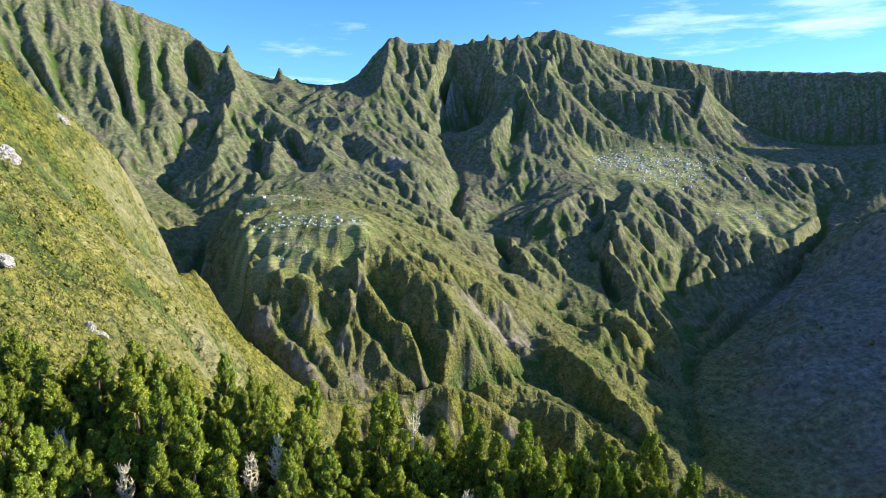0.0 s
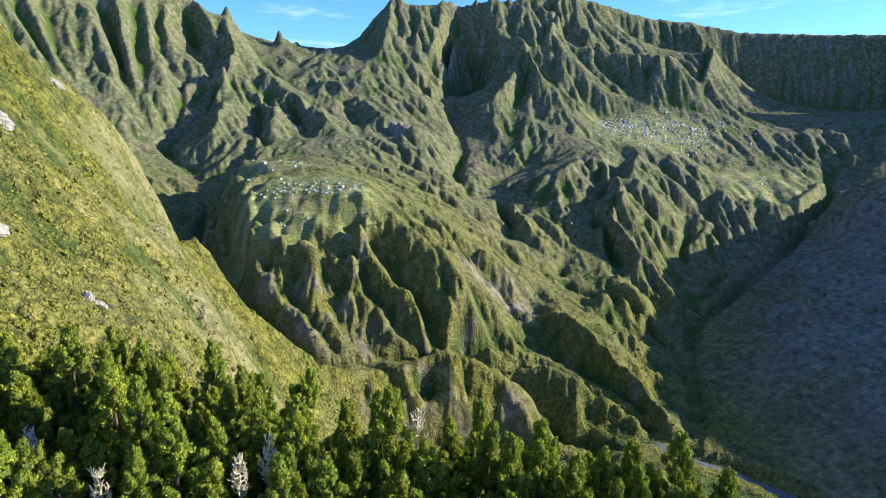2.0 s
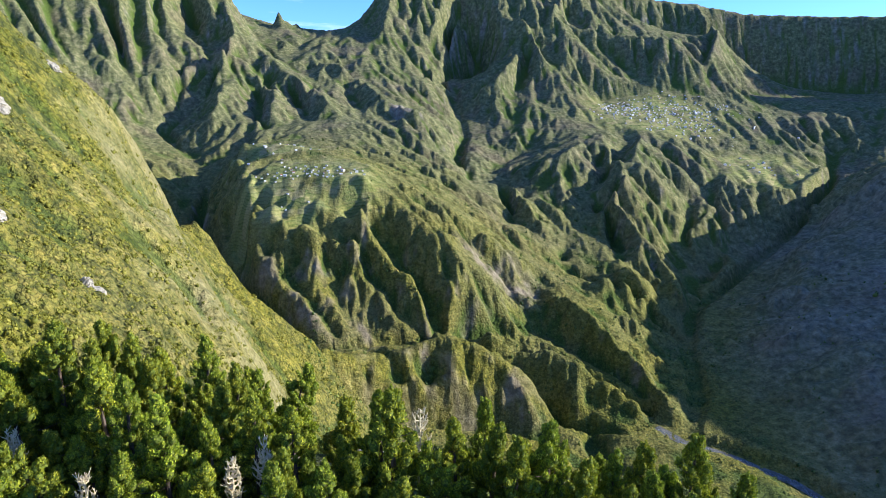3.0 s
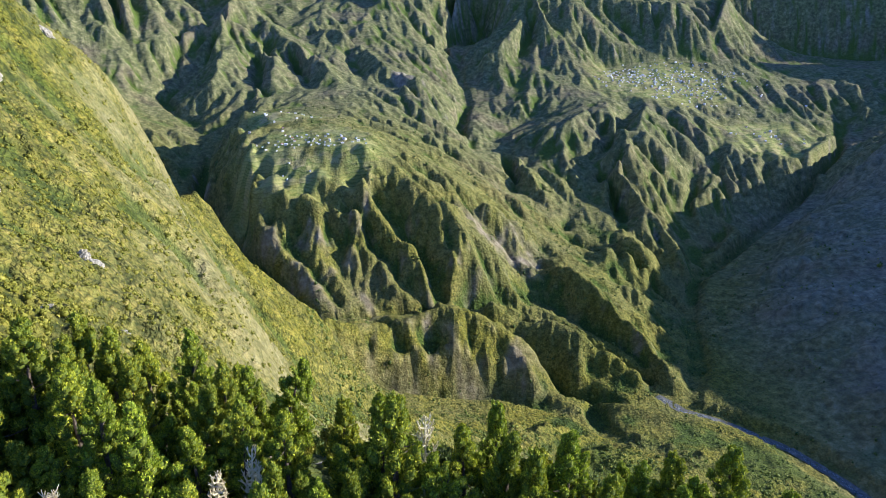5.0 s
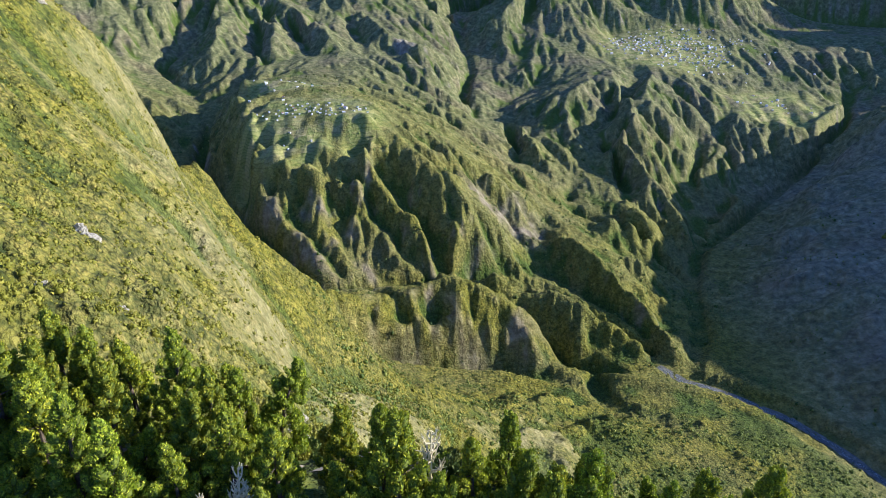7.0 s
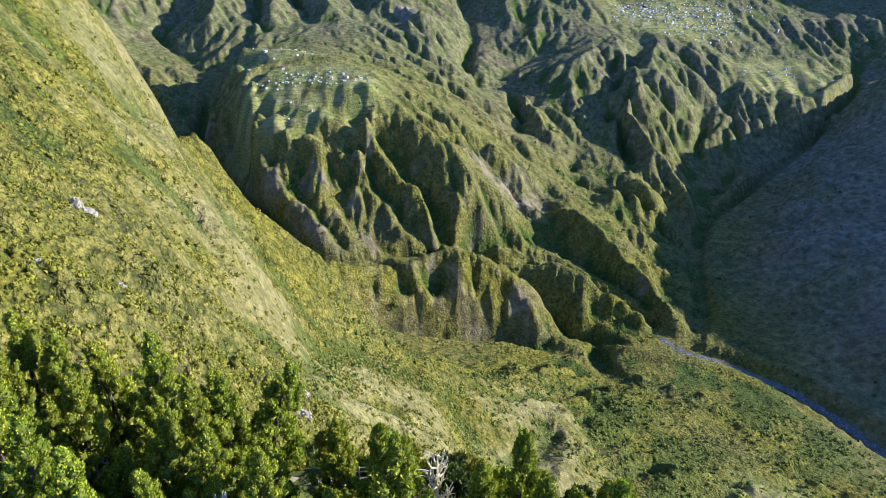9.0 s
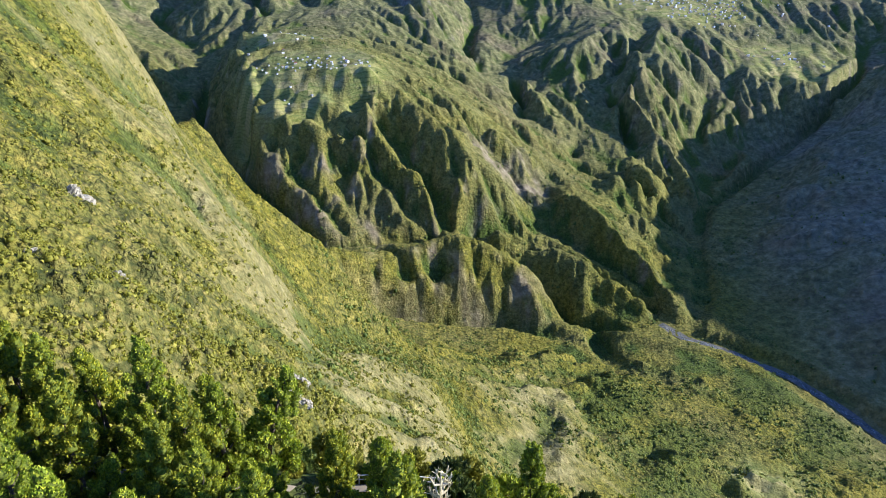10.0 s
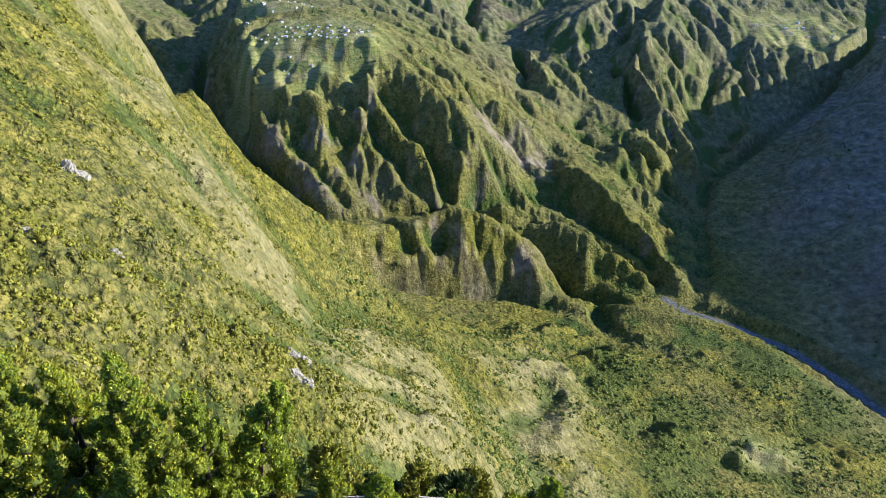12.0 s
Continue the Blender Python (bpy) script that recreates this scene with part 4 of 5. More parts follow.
def land_cover(x, y):
    """Bare rock, woodland, open fields and grey heath, 0 to 1 each, by steepness, hollows, distance and plan; heath and
    the east wall's rock also carry haze.
    """
    s, hol = grid_at(SLOPE, x, y), grid_at(HOLLOW, x, y)
    n1, n2 = fractal(x, y, 90, 4, 81), fractal(x, y, 240, 3, 91)
    near = np.clip(grid_at(NEAR, x, y), 0, 1)
    rock = np.clip((np.minimum(s, 1.7) + 0.7 * n1 + 0.3 * n2 + 0.6 * fractal(x, y, 34, 3, 95) - 1.85 - 0.45 * near) / 0.4, 0, 1)
    wood = np.clip((hol / (12 - 6 * near) + 1.1 * n1 + 0.8 * n2 - 0.25) / 0.4, 0, 1)
    scree = np.maximum(np.maximum(blob(x, y, 150, 1690, 120, 95, 10), blob(x, y, -190, 2850, 60, 80)), np.maximum(0.8 * blob(x, y, -60, 1174, 150, 26, 8), 0.35 * blob(x, y, 150, 1194, 90, 20, 8)))
    rock = np.maximum(rock, scree * np.clip(0.55 + 1.3 * n1 + 0.8 * fractal(x, y, 34, 3, 95), 0, 1))
    ribbed = np.maximum(blob(x, y, -330, 1440, 230, 95, -30), blob(x, y, 0, 1200, 230, 60, 5))
    rock = np.maximum(rock, ribbed * np.clip(0.02 + 1.6 * fractal(x, y, 55, 3, 97) - 0.04 * np.clip(hol, -8, 12), 0, 0.9))
    wood = np.clip(wood + 0.7 * np.clip((x - 120) / 120, 0, 1) * np.clip((1120 - y) / 100, 0, 1) * np.clip(0.4 + 1.6 * n1, 0, 1), 0, 1) * (1 - 0.8 * scree)
    field = np.clip(grid_at(np.maximum(VILLAGE, TOWN), x, y), 0, 1) * np.clip((n1 + 0.35) / 0.3, 0, 1)
    plots = blob(x, y, 430, 690, 75, 48, 15)
    field = np.maximum(field, plots * np.clip(0.7 + 1.2 * n1, 0, 0.9))
    wood = np.clip(wood + 0.55 * blob(x, y, -290, 455, 50, 95, -20) * np.clip(0.6 + n1, 0, 1), 0, 1)
    folds = np.maximum(blob(x, y, 265, 680, 62, 250, 0), blob(x, y, 590, 900, 70, 150, 20))
    wood = np.clip(wood + folds * np.clip(0.75 + 1.1 * n1, 0, 1), 0, 1) * (1 - 0.8 * plots)
    # grey ground grows with distance y, putting part of the haze into the colour
    heath = np.clip((y - 1100) / 1500, 0, 1) * (1 - 0.5 * field)
    # the east wall takes the grey in full, to brighten its shaded side
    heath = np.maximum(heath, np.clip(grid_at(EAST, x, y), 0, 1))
    wood = np.clip(wood + 0.25 * blob(x, y, 400, 1500, 330, 420, 20) * np.clip(0.6 + n1, 0, 1), 0, 1)
    wood = np.maximum(wood, np.clip(grid_at(BENCH, x, y) * 1.4, 0, 1))
    rock = rock * (1 - np.clip(grid_at(BENCH, x, y) * 1.5, 0, 1))
    # east wall: added pale rock cover brightens its shade, as haze would
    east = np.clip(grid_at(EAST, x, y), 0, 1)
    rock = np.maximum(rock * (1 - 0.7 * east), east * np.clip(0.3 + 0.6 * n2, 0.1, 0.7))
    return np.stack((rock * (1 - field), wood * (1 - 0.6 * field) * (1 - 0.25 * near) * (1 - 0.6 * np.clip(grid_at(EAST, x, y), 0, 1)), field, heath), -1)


ground_sheet()

# ---- things ----
def part(name, bm, mat, parent, label=""):
    me = bpy.data.meshes.new(name)
    bm.to_mesh(me)
    bm.free()
    me.materials.append(mat)
    ob = new(name, me)
    ob.parent = parent
    return tagged(ob, label) if label else ob


def tube(bm, points, radii, sides=6):
    """A tapered, bent round bar through the points."""
    rings = []
    for k, (p, r) in enumerate(zip(points, radii)):
        a, b = points[max(k - 1, 0)], points[min(k + 1, len(points) - 1)]
        q = (Vector(b) - Vector(a)).to_track_quat("Z", "Y")
        rings.append([bm.verts.new(Vector(p) + q @ Vector((r * math.cos(2 * math.pi * s / sides), r * math.sin(2 * math.pi * s / sides), 0))) for s in range(sides)])
    for lo, hi in zip(rings, rings[1:]):
        for s in range(sides):
            bm.faces.new((lo[s], lo[(s + 1) % sides], hi[(s + 1) % sides], hi[s]))
    bm.faces.new(rings[-1])
    bm.faces.new(rings[0][::-1])


def triangles(name, co, tris):
    me = bpy.data.meshes.new(name)
    me.vertices.add(len(co))
    me.vertices.foreach_set("co", np.asarray(co, np.float32).ravel())
    me.loops.add(3 * len(tris))
    me.loops.foreach_set("vertex_index", np.asarray(tris, np.int32).ravel())
    me.polygons.add(len(tris))
    me.polygons.foreach_set("loop_start", np.arange(len(tris), dtype=np.int32) * 3)
    me.update(calc_edges=True)
    return me


def ball(times):
    """A round closed body of small triangles."""
    bm = bmesh.new()
    bmesh.ops.create_icosphere(bm, subdivisions=times, radius=1)
    bm.verts.ensure_lookup_table()
    co, tri = np.array([v.co[:] for v in bm.verts]), np.array([[v.index for v in f.verts] for f in bm.faces])
    bm.free()
    return co, tri


SMALL_BALL = ball(1)


def clump_mesh(name, centres, axes, radii, lengths, per, rng, spray=(0.36, 0.62), fill=0.68, form=SMALL_BALL, loose=0.35):
    """Foliage clumps in one mesh: each a closed lumpy egg, and over its skin small overlapping sprays."""
    n = len(centres)
    centres, axes = np.asarray(centres)[:, None], np.asarray(axes)[:, None]
    radii, lengths = np.asarray(radii)[:, None, None], np.asarray(lengths)[:, None, None]

    def shaped(u):
        along = (u * axes).sum(-1, keepdims=True)
        return (u - along * axes) * radii * (1 - 0.35 * np.clip(along, 0, 1)) + axes * along * lengths

    form_co, form_tri = form
    body = form_co[None] * rng.uniform(0.80, 1.16, (n, len(form_co), 1))
    body_co = (centres + shaped(body) * fill).reshape(-1, 3)
    body_tri = (form_tri[None] + (np.arange(n) * len(form_co))[:, None, None]).reshape(-1, 3)
    u = rng.normal(size=(n, per, 3))
    u[..., 2] = np.where(u[..., 2] < -0.6, -u[..., 2], u[..., 2])
    u /= np.linalg.norm(u, axis=-1)[..., None]
    mid = centres + shaped(u) * rng.uniform(0.80, 1.06, (n, per, 1))
    nor = u + loose * rng.normal(size=u.shape)
    nor /= np.linalg.norm(nor, axis=-1)[..., None]
    tip = axes + 0.8 * u + 0.3 * rng.normal(size=u.shape)
    tip -= 0.6 * (tip * nor).sum(-1, keepdims=True) * nor
    tip /= np.linalg.norm(tip, axis=-1)[..., None]
    side = np.cross(nor, tip)
    side /= np.linalg.norm(side, axis=-1)[..., None] + 1e-9
    s = radii * rng.uniform(*spray, (n, per, 1))
    leaf_co = np.stack((mid - side * s * 0.62 - tip * s * 0.4, mid + side * s * 0.62 - tip * s * 0.4, mid + tip * s * 1.1), 2).reshape(-1, 3)
    leaf_tri = np.arange(len(leaf_co)).reshape(-1, 3) + len(body_co)
    me = triangles(name, np.concatenate((body_co, leaf_co)), np.concatenate((body_tri, leaf_tri)))
    me.polygons.foreach_set("use_smooth", np.arange(len(me.polygons)) < len(body_tri))
    return me


def conifer(height, width, seed, lean_most=0.25):
    """A dense bushy conifer: trunk, a few limbs, and a crown of upswept clumps with gaps."""
    rng = np.random.default_rng(seed)
    tree = new("conifer_tree")
    lean = rng.normal(0, lean_most, 2)

    def stem(f):
        return Vector((lean[0] * f * f, lean[1] * f * f, height * f))

    bm = bmesh.new()
    tube(bm, [stem(k) for k in np.linspace(0, 0.97, 7)], [0.22 * (1 - 0.9 * k) * height / 9 + 0.02 for k in np.linspace(0, 1, 7)], 7)
    part("trunk", bm, M_BARK, tree)
    lobes = rng.uniform(0, 6.28, 3)

    def half_width(f, a):
        body = min(1.0, 1.42 * (1.02 - f) ** 0.9) * (0.65 + 0.35 * min(1, f / 0.3))
        return width * 0.5 * body * (0.86 + 0.22 * math.sin(2 * a + lobes[0] + 5 * f) + 0.16 * math.sin(3 * a + lobes[1] - 9 * f))

    centres, axes, radii, lengths = [], [], [], []
    count = 62
    for k in range(count):
        f = 0.10 + 0.89 * ((k + rng.uniform(0, 1)) / count) ** 0.92
        a = k * 2.39996 + rng.normal(0, 0.3)
        r = half_width(f, a) * rng.uniform(0.38, 1.14)
        c = stem(f) + Vector((math.cos(a) * r, math.sin(a) * r, rng.normal(0, 0.12)))
        ax = Vector((math.cos(a) * 0.6, math.sin(a) * 0.6, 1.0 + 0.6 * f)).normalized()
        centres.append(c[:])
        axes.append(ax[:])
        radii.append(rng.uniform(0.36, 0.70) * (1.12 - 0.4 * f))
        lengths.append(rng.uniform(0.50, 0.86) * (1.1 - 0.3 * f))
    centres.append(stem(0.985)[:])
    axes.append((0, 0, 1))
    radii.append(0.22)
    lengths.append(0.6)
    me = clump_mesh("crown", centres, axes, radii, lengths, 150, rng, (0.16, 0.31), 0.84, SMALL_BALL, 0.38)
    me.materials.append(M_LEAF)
    # the egg bodies take the darker green that stands for the crown's inner shade
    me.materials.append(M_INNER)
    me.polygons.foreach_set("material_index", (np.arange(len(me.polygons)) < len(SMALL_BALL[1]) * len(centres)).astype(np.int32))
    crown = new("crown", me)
    crown.parent = tree
    for k in range(7):
        f, a = rng.uniform(0.15, 0.75), rng.uniform(0, 6.28)
        r = half_width(f, a)
        bm = bmesh.new()
        tube(bm, [stem(f), stem(f) + Vector((math.cos(a) * r * 0.6, math.sin(a) * r * 0.6, 0.1)), stem(f) + Vector((math.cos(a) * r, math.sin(a) * r, 0.45))], [0.05, 0.04, 0.012], 4)
        part("limb", bm, M_BARK, tree)
    return tagged(tree, "bushy dark green conifer on the slope's shoulder", "tree", "conifers on the shoulder")


DEAD_TREES = ((-3, 59, 772.5), (-37, 56, 772), (-29, 52, 770.5), (-18, 54, 770.5), (-16, 56, 771), (2, 50, 769))


def plant_conifers():
    rng = np.random.default_rng(12)
    kinds = [conifer(9.8, 5.2, 1, 0.6), conifer(10.8, 5.6, 2, 0.3), conifer(8.6, 5.4, 3, 0.7), conifer(11.5, 5.2, 4, 0.4), conifer(9.4, 4.6, 5, 0.5), conifer(7.4, 4.9, 6, 0.6)]
    spots = []
    tries = 0
    while len(spots) < 150 and tries < 9000:
        tries += 1
        y, x = rng.uniform(42, 72), rng.uniform(-66, 27)
        far_edge = 71 if x < -17 else 66.5 if x < -9 else 61.5 if x < -1 else 62.5 - 0.14 * x
        if y > far_edge or any((x - a) ** 2 + (y - b) ** 2 < 2.9 ** 2 for a, b in spots) or any(abs(x - a) < 2.0 and -7 < y - b < 1.6 for a, b, _ in DEAD_TREES):
            continue
        spots.append((x, y))
    for k, (x, y) in enumerate(spots):
        z = float(land_height(x, y)[0]) - 0.3
        s = rng.uniform(0.80, 1.14) * (1.16 if x < -30 else 1.05 if x < -8 else 1.07 - 0.10 * min((x + 8) / 30, 1))
        m = pose(x, y, z, 0, 0, rng.uniform(0, 360)) @ Matrix.Scale(s, 4)
        if k < len(kinds):
            kinds[k].matrix_basis = m
        else:
            copy_thing(kinds[k % len(kinds)], pose(0, 0, 0)).matrix_basis = m


plant_conifers()


# ---- scrub and woodland on the slopes, far too many to count ----
def scrub(name, x, y, size, tall, per, mat, label, category, seed, spray=(0.30, 0.52), fill=0.82):
    """Leafy clumps sitting on the land: lumpy domes with ragged sprays, joined."""
    rng = np.random.default_rng(seed)
    z = land_height(x, y)
    axes = np.stack((rng.normal(0.12, 0.15, len(x)), rng.normal(0, 0.15, len(x)), np.ones(len(x))), -1)
    axes /= np.linalg.norm(axes, axis=1)[:, None]
    me = clump_mesh(name, np.stack((x, y, z + size * tall * 0.10), -1), axes, size * 0.5, size * tall * 0.5, per, rng, spray, fill, SMALL_BALL, 0.55)
    me.materials.append(mat)
    return tagged(new(name, me), label, category, kind="stuff")


def scatter(count, r0, r1, a0, a1, seed, wish):
    """Places of the plan spread evenly over bearing and the logarithm of the range, kept where wish(x, y) says."""
    rng = np.random.default_rng(seed)
    r, a = np.exp(rng.uniform(np.log(r0), np.log(r1), count)), np.radians(rng.uniform(a0, a1, count))
    x, y = r * np.sin(a), r * np.cos(a)
    keep = rng.uniform(0, 1, count) < wish(x, y)
    return x[keep], y[keep]


def plant_scrub():
    rng = np.random.default_rng(40)

    def flank(x, y):
        cover = land_cover(x, y)
        return np.clip(0.72 + 0.8 * fractal(x, y, 60, 3, 131) + 1.1 * fractal(x, y, 13, 2, 137), 0.08, 1) * (1 - 0.8 * pale_slope(x, y)) * (1 - 0.85 * cover[:, 0]) * (grid_at(BENCH, x, y) < 0.6)

    def foot(x, y):
        cover = land_cover(x, y)
        return np.clip(0.2 + 2.0 * fractal(x, y, 120, 4, 133) + 0.8 * cover[:, 1], 0.03, 1) * (1 - 0.85 * cover[:, 0]) * (1 - 0.8 * pale_slope(x, y))

    for count, r0, r1, a0, a1, seed, per, wish, mat in ((18000, 85, 260, -52, 0, 5, 17, flank, M_SCRUB), (19000, 240, 760, -48, 2, 7, 11, flank, M_SCRUB), (17000, 300, 1100, -14, 42, 15, 8, foot, M_LUSH), (9000, 300, 1000, -14, 42, 25, 8, foot, M_SCRUB)):
        x, y = scatter(count, r0, r1, a0, a1, seed, wish)
        size = np.minimum(rng.lognormal(0.50, 0.52, len(x)), 3.4) * np.clip(0.8 + y / 900, 0.8, 1.8) * (1.55 if seed == 15 else 1.0)
        scrub("scrub", x, y, size, rng.uniform(0.5, 1.0, len(x)), per, mat, "lush green bushes and low trees below the scarp" if mat is M_LUSH else "yellow-green bushes and heath scrub on a steep slope", "scrub", seed + 1)

    def woods(x, y):
        cover = land_cover(x, y)
        return np.clip(0.15 + 1.3 * cover[:, 1] + 0.9 * fractal(x, y, 110, 3, 141), 0.03, 1) * (1 - 0.8 * cover[:, 0]) * (1 - 0.9 * cover[:, 2])

    x, y = scatter(15000, 900, 2400, -40, 40, 8, woods)
    size = rng.lognormal(1.35, 0.35, len(x)) * np.clip(y / 1300, 0.8, 1.4)
    scrub("woodland", x, y, size, rng.uniform(0.9, 1.5, len(x)), 8, M_WOOD, "dark green trees in the gullies and on the spurs", "woodland", 9)


plant_scrub()


# ---- village and town ----
def house_kind(length, depth, wall_h, roof_h, roof_mat, seed):
    """A small house: limewashed walls with openings, and a pitched sheet roof that overhangs."""
    home = new("house")
    bm = bmesh.new()
    x, y, z0 = length / 2, depth / 2, -3.0
    lo = [bm.verts.new(p) for p in ((-x, -y, z0), (x, -y, z0), (x, y, z0), (-x, y, z0))]
    hi = [bm.verts.new(p) for p in ((-x, -y, wall_h), (x, -y, wall_h), (x, y, wall_h), (-x, y, wall_h))]
    ridge = [bm.verts.new(p) for p in ((-x, 0, wall_h + roof_h - 0.15), (x, 0, wall_h + roof_h - 0.15))]
    for k in range(4):
        bm.faces.new((lo[k], lo[(k + 1) % 4], hi[(k + 1) % 4], hi[k]))
    bm.faces.new((hi[1], hi[2], ridge[1]))
    bm.faces.new((hi[3], hi[0], ridge[0]))
    part("wall", bm, M_WALL, home)
    bm = bmesh.new()
    ox, oy, drop = x + 0.5, y + 0.6, 0.6 * roof_h / y
    for s in (-1, 1):
        a = [bm.verts.new(p) for p in ((-ox, s * oy, wall_h - drop), (ox, s * oy, wall_h - drop), (ox, 0, wall_h + roof_h), (-ox, 0, wall_h + roof_h))]
        b = [bm.verts.new(v.co + Vector((0, 0, 0.16))) for v in a]
        for f in (a[::-1], b, *[(a[k], a[(k + 1) % 4], b[(k + 1) % 4], b[k]) for k in range(4)]):
            bm.faces.new(f)
    bmesh.ops.recalc_face_normals(bm, faces=bm.faces)
    part("roof", bm, roof_mat, home)
    rng = np.random.default_rng(seed)
    for s, count in ((-1, 3), (1, 2)):
        for k in range(count):
            bm = bmesh.new()
            bmesh.ops.create_cube(bm, size=1, matrix=Matrix.Translation(((k + 0.5) / count * length * 0.8 - length * 0.4, s * y, wall_h * 0.55)) @ Matrix.Diagonal((0.9, 0.12, 1.2 if k else 1.7, 1)))
            part("window", bm, M_SHADE_PANE, home)
    return home


M_SHADE_PANE = painted("dark_window_pane", (0.03, 0.035, 0.04), (0.06, 0.06, 0.06), 0.15)


def settle(kinds, clusters, total, seed, gap, group, label):
    """Houses in loose clusters, set level on the land."""
    rng = np.random.default_rng(seed)
    weights = np.array([c[4] for c in clusters], float)
    spots, tries = [], 0
    while len(spots) < total and tries < total * 60:
        tries += 1
        cx, cy, sx, sy, _ = clusters[rng.choice(len(clusters), p=weights / weights.sum())]
        x, y = rng.normal(cx, sx), rng.normal(cy, sy)
        if grid_at(SLOPE, np.array([x]), np.array([y]))[0] > 0.62 or any((x - a) ** 2 + (y - b) ** 2 < gap ** 2 for a, b in spots):
            continue
        spots.append((x, y))
    for x, y in spots:
        m = pose(x, y, float(land_height(x, y)[0]) + 0.4, 0, 0, rng.choice((0, 90)) + rng.normal(20, 18)) @ Matrix.Scale(0.85 if y < 2500 else 0.95, 4)
        kind = kinds[rng.choice(len(kinds))]
        if kind.get("used"):
            copy_thing(kind, m)
        else:
            kind["used"] = 1
            kind.matrix_basis = m
            tagged(kind, label % kind["roof_word"], "house", group)


def settlements():
    for group, clusters, total, gap, seed, label in (
            ("village houses", ((-384, 1815, 50, 36, 2.0), (-326, 1822, 44, 30, 1.4), (-480, 1800, 60, 45, 2.6), (-450, 1700, 26, 32, 1.2), (-258, 1819, 22, 18, 0.5), (-560, 2075, 80, 50, 1.4)), 76, 13, 71, "white-walled village house with %s"),
            ("town houses", ((1105, 3330, 150, 90, 4), (940, 3290, 110, 70, 2), (1250, 3300, 150, 90, 2.4), (1180, 3080, 120, 70, 1.4), (1420, 2760, 120, 60, 0.4), (1518, 3240, 140, 80, 0.6)), 290, 12.5, 72, "white town house with %s")):
        kinds = []
        for k, (length, depth, h, r, roof, word) in enumerate(((7.5, 5.5, 2.7, 1.4, 0, "a pale sheet-metal roof"), (9.5, 6, 2.8, 1.5, 0, "a long pale sheet-metal roof"), (7, 5.5, 2.6, 1.3, 1, "a grey sheet-metal roof"), (8.5, 6.5, 3.4, 1.6, 2, "a rust-red roof"), (7.5, 6, 2.7, 1.4, 3, "a green sheet-metal roof"), (12, 7.5, 5.2, 1.8, 0, "two floors and a pale roof"))):
            kind = house_kind(length, depth, h, r, M_ROOFS[roof], seed + k)
            kind["roof_word"] = word
            kinds.append(kind)
        settle(kinds, clusters, total, seed, gap, group, label)
        for kind in kinds:
            if not kind.get("used"):
                for ob in (*kind.children_recursive, kind):
                    bpy.data.objects.remove(ob)


settlements()


# ---- the river in its gravel bed ----
def ribbon(name, half, lift, wander, mat, label, category):
    pts = []
    for p, q in zip(RIVER, RIVER[1:]):
        for t in np.linspace(0, 1, 14, endpoint=False):
            pts.append(Vector(p).lerp(Vector(q), t))
    pts.append(Vector(RIVER[-1]))
    bm = bmesh.new()
    rows = []
    for k, p in enumerate(pts):
        along = pts[min(k + 1, len(pts) - 1)] - pts[max(k - 1, 0)]
        side = Vector((along.y, -along.x, 0)).normalized()
        mid = p + side * wander * math.sin(k * 0.55) + Vector((0, 0, lift))
        w = half * (1 + 0.35 * noise.noise(p * 0.02))
        rows.append([bm.verts.new(mid + side * w * s) for s in (-1, -0.5, 0, 0.5, 1)])
    for a, b in zip(rows, rows[1:]):
        for k in range(4):
            bm.faces.new((a[k], a[k + 1], b[k + 1], b[k]))
    bmesh.ops.recalc_face_normals(bm, faces=bm.faces)
    me = bpy.data.meshes.new(name)
    bm.to_mesh(me)
    bm.free()
    me.materials.append(mat)
    return tagged(new(name, me), label, category, kind="structure")


ribbon("river_bed", 11, 3.2, 0, M_GRAVEL, "pale grey gravel and boulder river bed", "river bed")
ribbon("water", 3.2, 3.5, 4, M_WATER, "shallow blue-grey mountain river", "river")


# ---- pale crags that break out of the near slope ----
def crag(x, y, width, tall, seed, label):
    rng = np.random.default_rng(seed)
    bm = bmesh.new()
    bmesh.ops.create_icosphere(bm, subdivisions=4, radius=1)
    shift = Vector(rng.uniform(-50, 50, 3))
    for v in bm.verts:
        p = v.co * 1.6 + shift
        n = noise.noise(p) * 0.45 + noise.noise(p * 2.7) * 0.25 + abs(noise.noise(p * 6)) * 0.22 + abs(noise.noise(p * 13)) * 0.10
        v.co *= 1 + n
        v.co.x *= width / 2
        v.co.y *= width / 2.6
        v.co.z *= tall / 2
    me = bpy.data.meshes.new("rock_outcrop")
    bm.to_mesh(me)
    bm.free()
    me.materials.append(M_CRAG)
    ob = new("rock_outcrop", me)
    ob.matrix_basis = pose(x, y, float(land_height(x, y)[0]) - tall * 0.14, 0, 38, -30 + 17 * (seed % 5))
    return tagged(ob, label, "rock", "crags on the near slope")


crag(-166, 283, 11, 9, 1, "pale cream rock outcrop among yellow-green scrub")
crag(-172, 288, 6, 7, 8, "pale cream rock outcrop among yellow-green scrub")
crag(-131, 238, 8, 8, 2, "pale cream rock outcrop among yellow-green scrub")
crag(-127, 232, 5, 5, 9, "small pale boulder on the scrub slope")
crag(-126, 193, 4, 4, 3, "small pale boulder on the scrub slope")
for k in range(14):
    u, v = (k * 5 % 14) / 13.0, (k * 3 % 7) / 6.0
    crag(-80 + 15 * u + 2.5 * v, 272 - 46 * u + 10 * v, 3.4 + 1.3 * (k % 3), 3.0 + 0.9 * (k % 4), 40 + k, "white streaked ledge of a broken cliff")
crag(-277, 396, 16, 7, 5, "flat pale ledge of rock in green scrub")
